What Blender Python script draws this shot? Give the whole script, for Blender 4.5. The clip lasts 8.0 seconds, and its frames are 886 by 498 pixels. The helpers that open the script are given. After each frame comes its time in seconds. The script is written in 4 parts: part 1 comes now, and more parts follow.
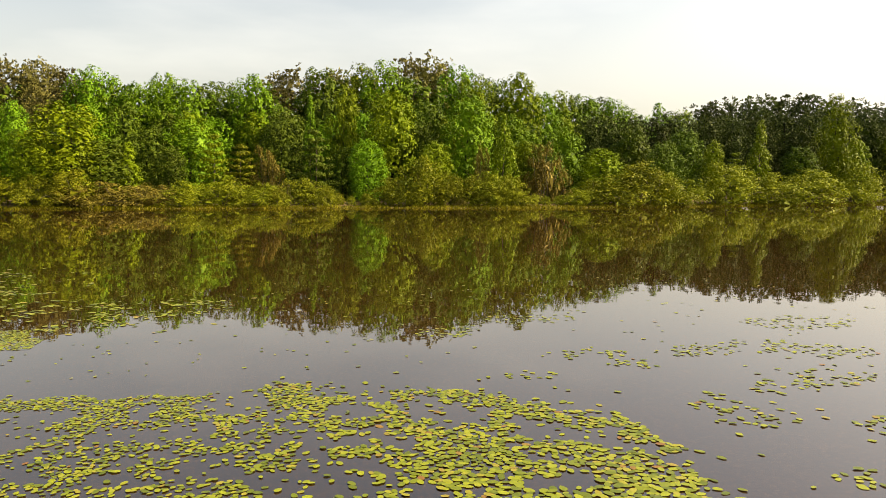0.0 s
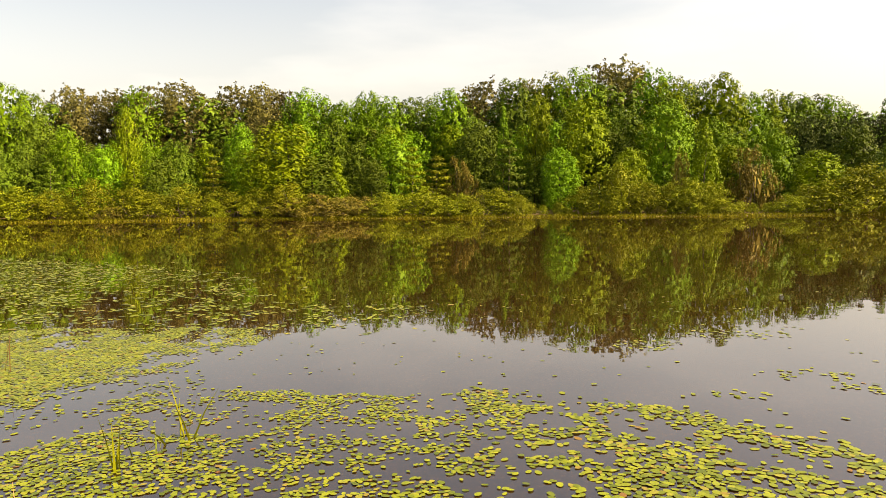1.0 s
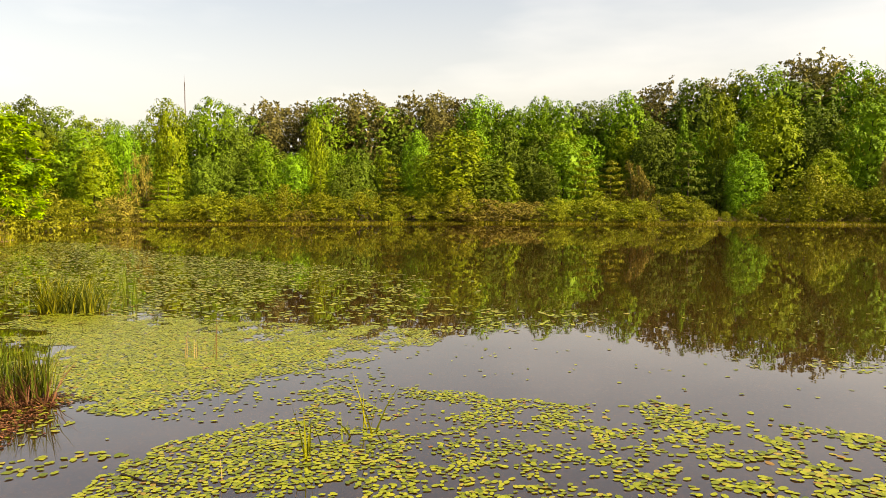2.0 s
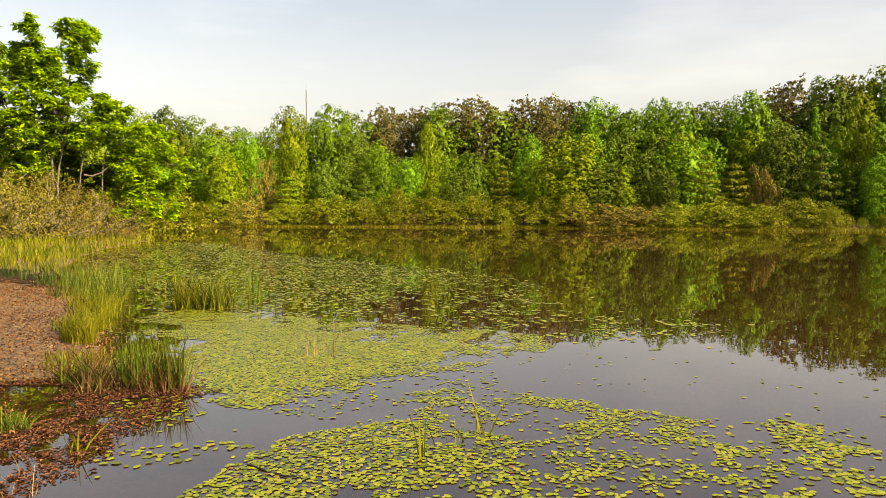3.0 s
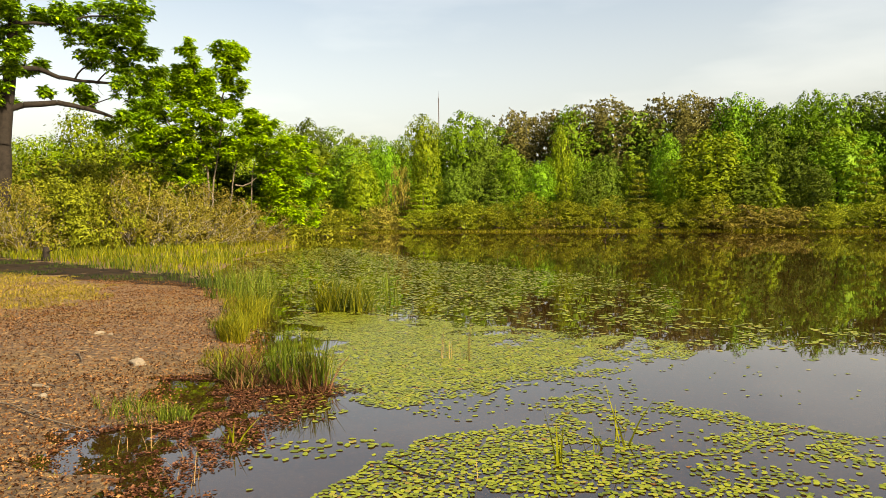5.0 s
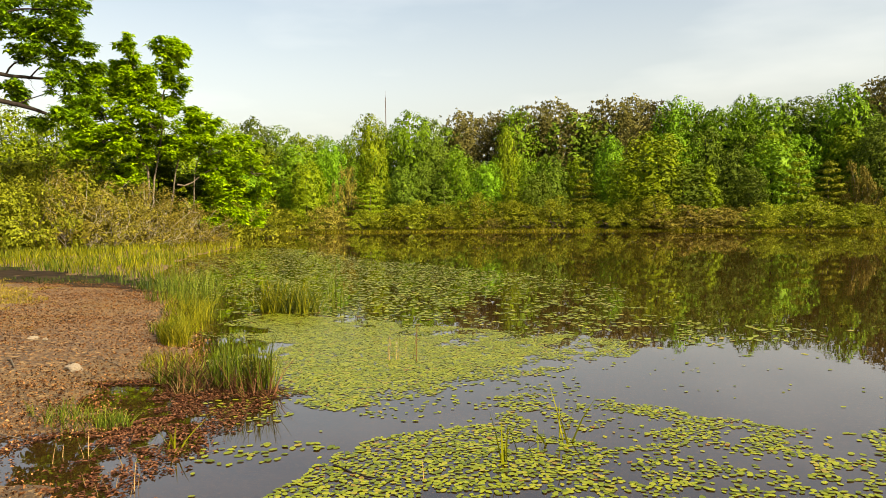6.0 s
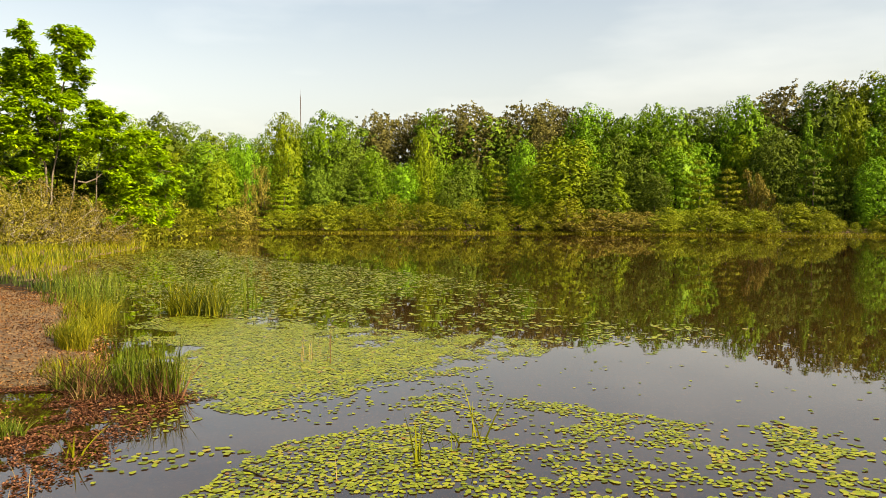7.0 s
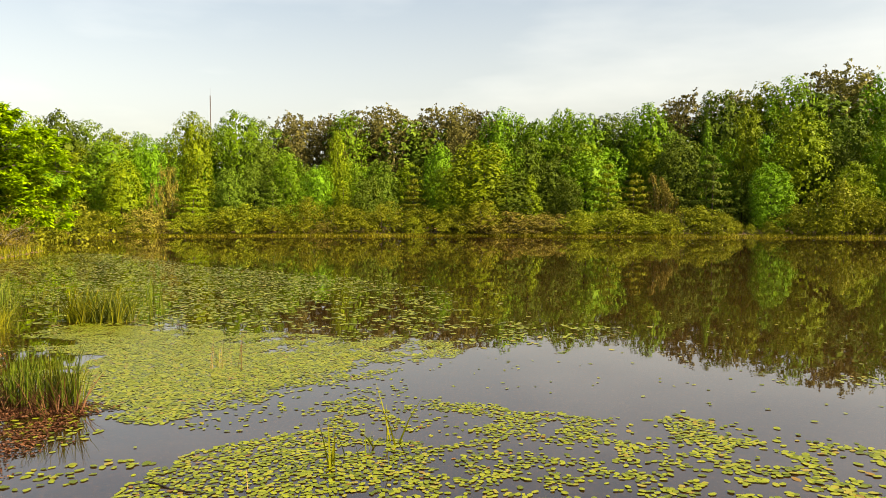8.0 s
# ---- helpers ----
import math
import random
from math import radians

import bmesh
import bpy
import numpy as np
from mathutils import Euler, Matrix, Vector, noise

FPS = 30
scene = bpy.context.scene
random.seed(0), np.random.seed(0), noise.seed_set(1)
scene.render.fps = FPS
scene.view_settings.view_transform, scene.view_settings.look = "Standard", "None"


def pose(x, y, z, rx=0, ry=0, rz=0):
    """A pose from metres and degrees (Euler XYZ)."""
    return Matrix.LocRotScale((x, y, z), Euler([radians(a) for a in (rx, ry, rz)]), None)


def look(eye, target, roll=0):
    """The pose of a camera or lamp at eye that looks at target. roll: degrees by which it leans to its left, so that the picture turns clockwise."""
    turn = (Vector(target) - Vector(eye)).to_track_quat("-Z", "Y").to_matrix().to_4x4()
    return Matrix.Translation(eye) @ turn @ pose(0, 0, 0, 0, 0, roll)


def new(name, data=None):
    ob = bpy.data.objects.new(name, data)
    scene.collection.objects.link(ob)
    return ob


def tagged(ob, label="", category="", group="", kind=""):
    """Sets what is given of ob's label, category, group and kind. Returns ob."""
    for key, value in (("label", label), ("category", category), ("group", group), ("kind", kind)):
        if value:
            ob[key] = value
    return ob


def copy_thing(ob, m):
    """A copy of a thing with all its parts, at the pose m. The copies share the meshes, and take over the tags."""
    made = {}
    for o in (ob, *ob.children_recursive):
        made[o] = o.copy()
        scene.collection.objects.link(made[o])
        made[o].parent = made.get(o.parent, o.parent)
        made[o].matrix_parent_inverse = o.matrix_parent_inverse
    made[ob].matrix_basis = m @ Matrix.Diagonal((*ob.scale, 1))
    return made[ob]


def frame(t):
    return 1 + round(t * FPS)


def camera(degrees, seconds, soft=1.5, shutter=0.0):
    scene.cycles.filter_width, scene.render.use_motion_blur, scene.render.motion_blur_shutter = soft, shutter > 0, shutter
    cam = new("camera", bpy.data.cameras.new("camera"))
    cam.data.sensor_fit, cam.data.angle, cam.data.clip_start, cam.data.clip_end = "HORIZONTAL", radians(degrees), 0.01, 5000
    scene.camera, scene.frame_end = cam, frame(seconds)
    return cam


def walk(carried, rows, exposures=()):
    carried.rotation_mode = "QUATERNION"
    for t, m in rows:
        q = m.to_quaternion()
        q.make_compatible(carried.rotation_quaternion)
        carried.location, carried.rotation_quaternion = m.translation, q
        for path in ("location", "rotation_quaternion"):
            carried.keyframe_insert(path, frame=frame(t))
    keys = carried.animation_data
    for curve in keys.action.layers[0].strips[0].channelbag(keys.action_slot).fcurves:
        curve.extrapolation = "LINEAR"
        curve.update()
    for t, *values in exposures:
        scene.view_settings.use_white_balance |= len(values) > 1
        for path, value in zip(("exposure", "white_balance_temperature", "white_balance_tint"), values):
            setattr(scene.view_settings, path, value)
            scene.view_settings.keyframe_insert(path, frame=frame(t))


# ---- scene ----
cam = camera(62.30, 8.0, soft=0.55)
PATH = [
    (0.0, pose(0.111, -0.004, 1.802, 85.202, -0.182, -12.723)),
    (0.5, pose(0.082, -0.005, 1.797, 85.630, 0.248, -4.955)),
    (1.0, pose(0.054, 0.026, 1.791, 85.962, 0.537, 2.121)),
    (1.5, pose(0.018, 0.030, 1.791, 86.314, 0.368, 8.941)),
    (1.7, pose(0.009, 0.027, 1.793, 86.425, 0.325, 11.821)),
    (2.8, pose(-0.041, -0.002, 1.799, 86.593, 0.158, 22.292)),
    (3.0, pose(-0.041, 0.005, 1.803, 86.797, 0.040, 24.075)),
    (3.5, pose(-0.053, -0.012, 1.800, 87.471, 0.328, 28.153)),
    (4.0, pose(-0.068, -0.020, 1.804, 87.281, 0.840, 33.116)),
    (4.2, pose(-0.072, -0.022, 1.797, 87.184, 0.892, 34.543)),
    (5.3, pose(-0.067, 0.003, 1.793, 87.178, 0.714, 33.986)),
    (5.5, pose(-0.055, -0.000, 1.788, 86.701, 1.120, 32.937)),
    (6.0, pose(-0.047, -0.009, 1.805, 87.165, 0.811, 30.213)),
    (6.5, pose(-0.046, -0.026, 1.799, 87.309, 0.266, 26.556)),
    (7.0, pose(-0.037, -0.018, 1.797, 87.248, 0.190, 23.657)),
    (7.5, pose(-0.028, -0.019, 1.800, 87.620, 0.047, 20.640)),
    (8.0, pose(-0.011, -0.024, 1.800, 87.414, 0.204, 17.090)),
]
EXPOSURES = [(0.0, 1.6, 8080, 9), (0.5, 1.75, 8480, 12), (1.0, 1.78, 8530, 13), (1.7, 1.75, 8530, 13), (2.8, 1.66, 8180, 12), (4.2, 1.61, 8030, 11), (5.5, 1.575, 7780, 7), (8.0, 1.645, 7980, 8)]
walk(cam, PATH, EXPOSURES)

# ---------------------------------------------------------------- light
SUN_EL, SUN_AZ = 38.0, -96.0        # degrees; azimuth counted to the left of +y
world = bpy.data.worlds.new("sky")
scene.world = world
world.use_nodes = True
wn = world.node_tree.nodes
sky = wn.new("ShaderNodeTexSky")
sky.sky_type = "NISHITA"
sky.sun_disc = False
sky.sun_elevation = radians(SUN_EL)
sky.sun_rotation = radians(-SUN_AZ)
sky.air_density, sky.dust_density, sky.ozone_density = 1.0, 3.5, 1.0
wn["Background"].inputs["Strength"].default_value = 0.085
haze = wn.new("ShaderNodeHueSaturation")          # a thin white haze, thickest low down
sky_at, sky_up, clearer = wn.new("ShaderNodeTexCoord"), wn.new("ShaderNodeSeparateXYZ"), wn.new("ShaderNodeMapRange")
clearer.inputs["From Min"].default_value, clearer.inputs["From Max"].default_value = 0.12, 0.7
clearer.inputs["To Min"].default_value, clearer.inputs["To Max"].default_value = 0.52, 1.5
world.node_tree.links.new(sky_at.outputs["Generated"], sky_up.inputs[0])
world.node_tree.links.new(sky_up.outputs["Z"], clearer.inputs["Value"])
world.node_tree.links.new(clearer.outputs[0], haze.inputs["Saturation"])
world.node_tree.links.new(sky.outputs[0], haze.inputs["Color"])
wisp_at, wisp, veil = wn.new("ShaderNodeTexCoord"), wn.new("ShaderNodeTexNoise"), wn.new("ShaderNodeMix")
stretch, wisp_ramp = wn.new("ShaderNodeMapping"), wn.new("ShaderNodeValToRGB")
stretch.inputs["Scale"].default_value = (1.0, 1.0, 4.0)
wisp.inputs["Scale"].default_value, wisp.inputs["Detail"].default_value = 2.2, 5
wisp_ramp.color_ramp.elements[0].position, wisp_ramp.color_ramp.elements[1].position = 0.5, 0.8
wisp_ramp.color_ramp.elements[1].color = (0.2, 0.2, 0.2, 1)
veil.data_type = "RGBA"
veil.inputs[7].default_value = (7.5, 7.6, 7.8, 1)
wl = world.node_tree.links
wl.new(wisp_at.outputs["Generated"], stretch.inputs["Vector"])
wl.new(stretch.outputs[0], wisp.inputs["Vector"])
wl.new(wisp.outputs["Fac"], wisp_ramp.inputs["Fac"])
wl.new(wisp_ramp.outputs[0], veil.inputs[0])
wl.new(haze.outputs[0], veil.inputs[6])
wl.new(veil.outputs[2], wn["Background"].inputs["Color"])

sun_data = bpy.data.lights.new("sun", "SUN")
sun_data.energy, sun_data.angle, sun_data.color = 5.0, radians(0.6), (1.0, 0.92, 0.73)
sun = new("sun", sun_data)
sun_way = Vector((-math.sin(radians(SUN_AZ)) * math.cos(radians(SUN_EL)),
                  math.cos(radians(SUN_AZ)) * math.cos(radians(SUN_EL)), math.sin(radians(SUN_EL))))
sun.matrix_world = look(sun_way * 300, (0, 0, 0))


# ---------------------------------------------------------------- materials
def material(name):
    m = bpy.data.materials.new(name)
    m.use_nodes = True
    nt = m.node_tree
    return m, nt, nt.nodes["Principled BSDF"], nt.nodes["Material Output"]


def ramp(nt, fac, stops):
    r = nt.nodes.new("ShaderNodeValToRGB")
    el = r.color_ramp.elements
    while len(el) < len(stops):
        el.new(0.5)
    for e, (p, c) in zip(el, stops):
        e.position, e.color = p, (*c, 1)
    nt.links.new(fac, r.inputs["Fac"])
    return r.outputs["Color"]


def noise_tex(nt, scale, detail=4, rough=0.55, coord="Object", distort=0.0):
    tc = nt.nodes.new("ShaderNodeTexCoord")
    n = nt.nodes.new("ShaderNodeTexNoise")
    n.inputs["Scale"].default_value, n.inputs["Detail"].default_value = scale, detail
    n.inputs["Roughness"].default_value, n.inputs["Distortion"].default_value = rough, distort
    nt.links.new(tc.outputs[coord], n.inputs["Vector"])
    return n


def mix(nt, fac, a, b, mode="MIX"):
    m = nt.nodes.new("ShaderNodeMix")
    m.data_type, m.blend_type = "RGBA", mode
    for sock, v in ((m.inputs[0], fac), (m.inputs[6], a), (m.inputs[7], b)):
        if hasattr(v, "is_output"):
            nt.links.new(v, sock)
        elif isinstance(v, tuple):
            sock.default_value = (*v, 1)
        else:
            sock.default_value = v
    return m.outputs[2]


def bump(nt, bsdf, height, strength, distance):
    b = nt.nodes.new("ShaderNodeBump")
    b.inputs["Strength"].default_value, b.inputs["Distance"].default_value = strength, distance
    nt.links.new(height, b.inputs["Height"])
    nt.links.new(b.outputs[0], bsdf.inputs["Normal"])


def leaf_material(name, dark, mid, light, rough=0.55, glow=0.3, spread=0.35):
    """Foliage: every leaf takes its own shade, every plant its own tint, and light comes through the blade."""
    m, nt, bsdf, out = material(name)
    geo, info = nt.nodes.new("ShaderNodeNewGeometry"), nt.nodes.new("ShaderNodeObjectInfo")
    col = ramp(nt, geo.outputs["Random Per Island"], [(0.0, dark), (0.5, mid), (1.0, light)])
    hsv = nt.nodes.new("ShaderNodeHueSaturation")
    for sock, lo, hi in (("Hue", 0.478, 0.498), ("Value", 1 - spread, 1 + spread)):
        mr = nt.nodes.new("ShaderNodeMapRange")
        mr.inputs["To Min"].default_value, mr.inputs["To Max"].default_value = lo, hi
        nt.links.new(info.outputs["Random"], mr.inputs["Value"])
        nt.links.new(mr.outputs[0], hsv.inputs[sock])
    patches = noise_tex(nt, 0.5, 2)
    nt.links.new(mix(nt, 0.35, col, patches.outputs["Fac"], "OVERLAY"), hsv.inputs["Color"])
    nt.links.new(hsv.outputs[0], bsdf.inputs["Base Color"])
    bsdf.inputs["Roughness"].default_value = rough
    bsdf.inputs["Specular IOR Level"].default_value = 0.05
    tr = nt.nodes.new("ShaderNodeBsdfTranslucent")
    nt.links.new(hsv.outputs[0], tr.inputs["Color"])
    ms = nt.nodes.new("ShaderNodeMixShader")
    ms.inputs[0].default_value = glow
    nt.links.new(bsdf.outputs[0], ms.inputs[1])
    nt.links.new(tr.outputs[0], ms.inputs[2])
    nt.links.new(ms.outputs[0], out.inputs["Surface"])
    return m


def bark_material(name, a, b, scale=6.0):
    m, nt, bsdf, out = material(name)
    n = noise_tex(nt, scale, 6, 0.7, distort=0.6)
    nt.links.new(ramp(nt, n.outputs["Fac"], [(0.3, a), (0.7, b)]), bsdf.inputs["Base Color"])
    bsdf.inputs["Roughness"].default_value = 0.9
    bsdf.inputs["Specular IOR Level"].default_value = 0.15
    bump(nt, bsdf, n.outputs["Fac"], 0.6, 0.03)
    return m


LEAF_BRIGHT = leaf_material("leaf_bright_green", (0.047, 0.108, 0.004), (0.074, 0.16, 0.006), (0.112, 0.212, 0.01), glow=0.08, spread=0.22)
LEAF_YELLOW = leaf_material("leaf_yellow_green", (0.0612, 0.1008, 0.0029), (0.0972, 0.1476, 0.0043), (0.1404, 0.198, 0.0086), glow=0.08, spread=0.2)
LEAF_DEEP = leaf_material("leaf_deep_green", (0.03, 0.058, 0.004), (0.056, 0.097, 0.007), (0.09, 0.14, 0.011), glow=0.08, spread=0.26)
NEEDLE = leaf_material("pine_needle", (0.048, 0.047, 0.011), (0.108, 0.104, 0.024), (0.172, 0.162, 0.04), 0.6, 0.06)
# needles for the right end: backlit darkness is mixed into the green
NEEDLE_BACKLIT = leaf_material("backlit_pine_needle", (0.018, 0.0274, 0.0058), (0.036, 0.054, 0.0101), (0.0612, 0.0828, 0.0158), 0.6, 0.08)
LEAF_OLIVE = leaf_material("shrub_leaf_olive", (0.068, 0.086, 0.004), (0.122, 0.148, 0.008), (0.185, 0.21, 0.014), glow=0.18, spread=0.22)
LEAF_BROWN = leaf_material("budding_twig_brown", (0.082, 0.074, 0.008), (0.14, 0.126, 0.018), (0.205, 0.18, 0.03), glow=0.16, spread=0.2)
LEAF_THICKET = leaf_material("thicket_leaf", (0.056, 0.068, 0.0043), (0.104, 0.12, 0.0075), (0.16, 0.175, 0.013), glow=0.22, spread=0.15)
LEAF_TWIG = leaf_material("twig_leaf", (0.075, 0.07, 0.008), (0.125, 0.114, 0.014), (0.18, 0.158, 0.024), glow=0.2, spread=0.15)
LEAF_GUM = leaf_material("gum_leaf", (0.066, 0.15, 0.004), (0.165, 0.34, 0.008), (0.27, 0.45, 0.015), 0.45, 0.5, 0.1)
LEAF_LIMB = leaf_material("old_tree_leaf", (0.034, 0.08, 0.004), (0.098, 0.195, 0.006), (0.2, 0.33, 0.011), 0.5, 0.3, 0.1)
LEAF_PALE = leaf_material("grey_green_leaf", (0.072, 0.0936, 0.0432), (0.144, 0.1728, 0.0864), (0.2304, 0.2592, 0.144), 0.6, 0.3, 0.1)
# blades of the hollow, their green darkened in place of shade
RUSH_SHADED = leaf_material("shaded_rush_blade", (0.0072, 0.0158, 0.0043), (0.0216, 0.0396, 0.0072), (0.0504, 0.072, 0.0115), 0.55, 0.15, 0.1)
REED = leaf_material("reed_blade", (0.0252, 0.0432, 0.0043), (0.0648, 0.0972, 0.0086), (0.144, 0.1584, 0.0216), 0.5, 0.3, 0.2)
GRASS = leaf_material("bank_grass", (0.0288, 0.036, 0.0022), (0.108, 0.1188, 0.005), (0.2088, 0.2016, 0.013), 0.6, 0.25, 0.1)
DRY_GRASS = leaf_material("dry_turf", (0.07, 0.058, 0.006), (0.16, 0.132, 0.014), (0.26, 0.21, 0.03), 0.7, 0.15, 0.1)
STRAW = leaf_material("dry_stalk", (0.1008, 0.0648, 0.0252), (0.1872, 0.1296, 0.0504), (0.2736, 0.2016, 0.0864), 0.8, 0.1, 0.2)
WET_LITTER = leaf_material("sodden_leaf", (0.016, 0.007, 0.003), (0.055, 0.025, 0.01), (0.15, 0.08, 0.035), 0.5, 0.02, 0.1)
LITTER = leaf_material("dead_leaf", (0.016, 0.008, 0.003), (0.1, 0.047, 0.013), (0.28, 0.165, 0.058), 0.7, 0.05, 0.1)
BARK = bark_material("bark_grey_brown", (0.0432, 0.0324, 0.023), (0.144, 0.1152, 0.0864))
BARK_PALE = bark_material("bark_pale", (0.144, 0.1224, 0.0936), (0.3312, 0.288, 0.2304))
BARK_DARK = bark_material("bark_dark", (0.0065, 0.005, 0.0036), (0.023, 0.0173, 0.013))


def pad_material():
    m, nt, bsdf, out = material("floating_leaf")
    geo, info = nt.nodes.new("ShaderNodeNewGeometry"), nt.nodes.new("ShaderNodeObjectInfo")
    both, part_of = nt.nodes.new("ShaderNodeMath"), nt.nodes.new("ShaderNodeMath")
    part_of.operation = "FRACT"
    nt.links.new(geo.outputs["Random Per Island"], both.inputs[0])
    nt.links.new(info.outputs["Random"], both.inputs[1])
    nt.links.new(both.outputs[0], part_of.inputs[0])
    col = ramp(nt, part_of.outputs[0],
               [(0.0, (0.047, 0.063, 0.003)), (0.45, (0.104, 0.121, 0.004)), (0.85, (0.152, 0.167, 0.007)), (0.97, (0.16, 0.135, 0.016)), (1.0, (0.1224, 0.054, 0.013))])
    spots = noise_tex(nt, 30, 3)
    col = mix(nt, ramp(nt, spots.outputs["Fac"], [(0.62, (0, 0, 0)), (0.75, (0.6, 0.6, 0.6))]), col, (0.1584, 0.1008, 0.0288))
    nt.links.new(col, bsdf.inputs["Base Color"])
    bsdf.inputs["Roughness"].default_value = 0.45
    bsdf.inputs["Specular IOR Level"].default_value = 0.22
    bump(nt, bsdf, spots.outputs["Fac"], 0.15, 0.01)
    return m


PAD = pad_material()


def water_material():
    """Still, peaty pond water: a mirror at a low angle, brown and half clear looking down."""
    m, nt, bsdf, out = material("pond_water")
    n1, n2 = noise_tex(nt, 1.1, 3, 0.5), noise_tex(nt, 9.0, 2, 0.5)
    add = nt.nodes.new("ShaderNodeMath")
    add.operation = "MULTIPLY_ADD"
    add.inputs[1].default_value = 0.08
    nt.links.new(n2.outputs["Fac"], add.inputs[0])
    nt.links.new(n1.outputs["Fac"], add.inputs[2])
    b = nt.nodes.new("ShaderNodeBump")
    b.inputs["Strength"].default_value, b.inputs["Distance"].default_value = 0.028, 0.05
    nt.links.new(add.outputs[0], b.inputs["Height"])
    fr = nt.nodes.new("ShaderNodeFresnel")
    fr.inputs["IOR"].default_value = 1.78
    gl = nt.nodes.new("ShaderNodeBsdfGlossy")
    gl.inputs["Roughness"].default_value = 0.006
    gl.inputs["Color"].default_value = (0.99, 0.975, 0.975, 1)
    nt.links.new(b.outputs[0], gl.inputs["Normal"])
    see = nt.nodes.new("ShaderNodeBsdfTransparent")
    see.inputs["Color"].default_value = (0.2, 0.125, 0.065, 1)
    murk = nt.nodes.new("ShaderNodeBsdfDiffuse")
    murk.inputs["Color"].default_value = (0.024, 0.0138, 0.0042, 1)
    body = nt.nodes.new("ShaderNodeMixShader")
    body.inputs[0].default_value = 0.6
    nt.links.new(see.outputs[0], body.inputs[1])
    nt.links.new(murk.outputs[0], body.inputs[2])
    ms = nt.nodes.new("ShaderNodeMixShader")
    nt.links.new(fr.outputs[0], ms.inputs[0])
    nt.links.new(body.outputs[0], ms.inputs[1])
    nt.links.new(gl.outputs[0], ms.inputs[2])
    nt.links.new(ms.outputs[0], out.inputs["Surface"])
    nt.nodes.remove(bsdf)
    return m


WATER = water_material()


def ground_material():
    m, nt, bsdf, out = material("bank_soil")
    big, fine, lit = noise_tex(nt, 0.35, 4), noise_tex(nt, 7, 8, 0.7), noise_tex(nt, 28, 5, 0.65)
    soil = ramp(nt, fine.outputs["Fac"], [(0.32, (0.0187, 0.0086, 0.0022)), (0.54, (0.0864, 0.0418, 0.0086)), (0.72, (0.1944, 0.1044, 0.0245))])
    moss = ramp(nt, lit.outputs["Fac"], [(0.3, (0.062, 0.042, 0.011)), (0.7, (0.18, 0.115, 0.03))])
    bits, where, bend = nt.nodes.new("ShaderNodeTexVoronoi"), nt.nodes.new("ShaderNodeTexCoord"), nt.nodes.new("ShaderNodeMixRGB")
    bits.inputs["Scale"].default_value = 27
    bend.blend_type, bend.inputs[0].default_value = "ADD", 0.045
    nt.links.new(where.outputs["Object"], bend.inputs[1])
    nt.links.new(lit.outputs["Color"], bend.inputs[2])
    nt.links.new(bend.outputs[0], bits.inputs["Vector"])
    crumbs = ramp(nt, bits.outputs["Color"], [(0.1, (0.012, 0.006, 0.003)), (0.42, (0.062, 0.03, 0.01)), (0.7, (0.14, 0.072, 0.023)), (0.9, (0.3, 0.185, 0.072))])
    col = mix(nt, ramp(nt, big.outputs["Fac"], [(0.5, (0, 0, 0)), (0.62, (0.6, 0.6, 0.6))]), mix(nt, 0.7, soil, crumbs), mix(nt, 0.4, moss, crumbs))
    nt.links.new(col, bsdf.inputs["Base Color"])
    bsdf.inputs["Roughness"].default_value = 0.9
    bump(nt, bsdf, fine.outputs["Fac"], 1.0, 0.12)
    return m


SOIL = ground_material()


def plain(name, a, b, rough=0.7, scale=20.0, metal=0.0):
    m, nt, bsdf, out = material(name)
    n = noise_tex(nt, scale, 5, 0.6)
    nt.links.new(ramp(nt, n.outputs["Fac"], [(0.35, a), (0.65, b)]), bsdf.inputs["Base Color"])
    bsdf.inputs["Roughness"].default_value, bsdf.inputs["Metallic"].default_value = rough, metal
    bump(nt, bsdf, n.outputs["Fac"], 0.5, 0.02)
    return m


# wet mud, coloured near black to carry the shade lying on it
SHADED_MUD = plain("wet_shaded_mud", (0.0058, 0.0036, 0.0014), (0.0252, 0.0151, 0.0065), 0.85, 3)
SHADED_MUD.node_tree.nodes["Principled BSDF"].inputs["Specular IOR Level"].default_value = 0.1
STONE = plain("pale_stone", (0.0936, 0.0684, 0.0432), (0.216, 0.1728, 0.1224), 0.85, 14)
STEEL = plain("weathered_steel", (0.0864, 0.072, 0.072), (0.144, 0.1224, 0.1224), 0.5, 2, 0.6)


# ---------------------------------------------------------------- mesh helpers
def mesh_from(name, verts, faces, mat, smooth=False):
    """A mesh from an array of corners and one or more arrays of faces with as many corners each."""
    faces = faces if isinstance(faces, list) else [faces]
    me = bpy.data.meshes.new(name)
    verts = np.asarray(verts, float).reshape(-1, 3)
    me.vertices.add(len(verts))
    me.vertices.foreach_set("co", verts.ravel())
    loops = np.concatenate([np.asarray(f).ravel() for f in faces]).astype(np.int32)
    sizes = np.concatenate([np.full(len(f), np.asarray(f).shape[1]) for f in faces]).astype(np.int32)
    starts = np.concatenate([[0], np.cumsum(sizes)[:-1]]).astype(np.int32)
    me.loops.add(len(loops))
    me.loops.foreach_set("vertex_index", loops)
    me.polygons.add(len(sizes))
    me.polygons.foreach_set("loop_start", starts)
    if smooth:
        me.polygons.foreach_set("use_smooth", np.ones(len(sizes), bool))
    me.update(calc_edges=True)
    me.validate()
    me.materials.append(mat)
    return me


def repeat_faces(template, corners, count):
    t = np.asarray(template)
    return (t[None] + (np.arange(count) * corners)[:, None, None]).reshape(-1, t.shape[1])


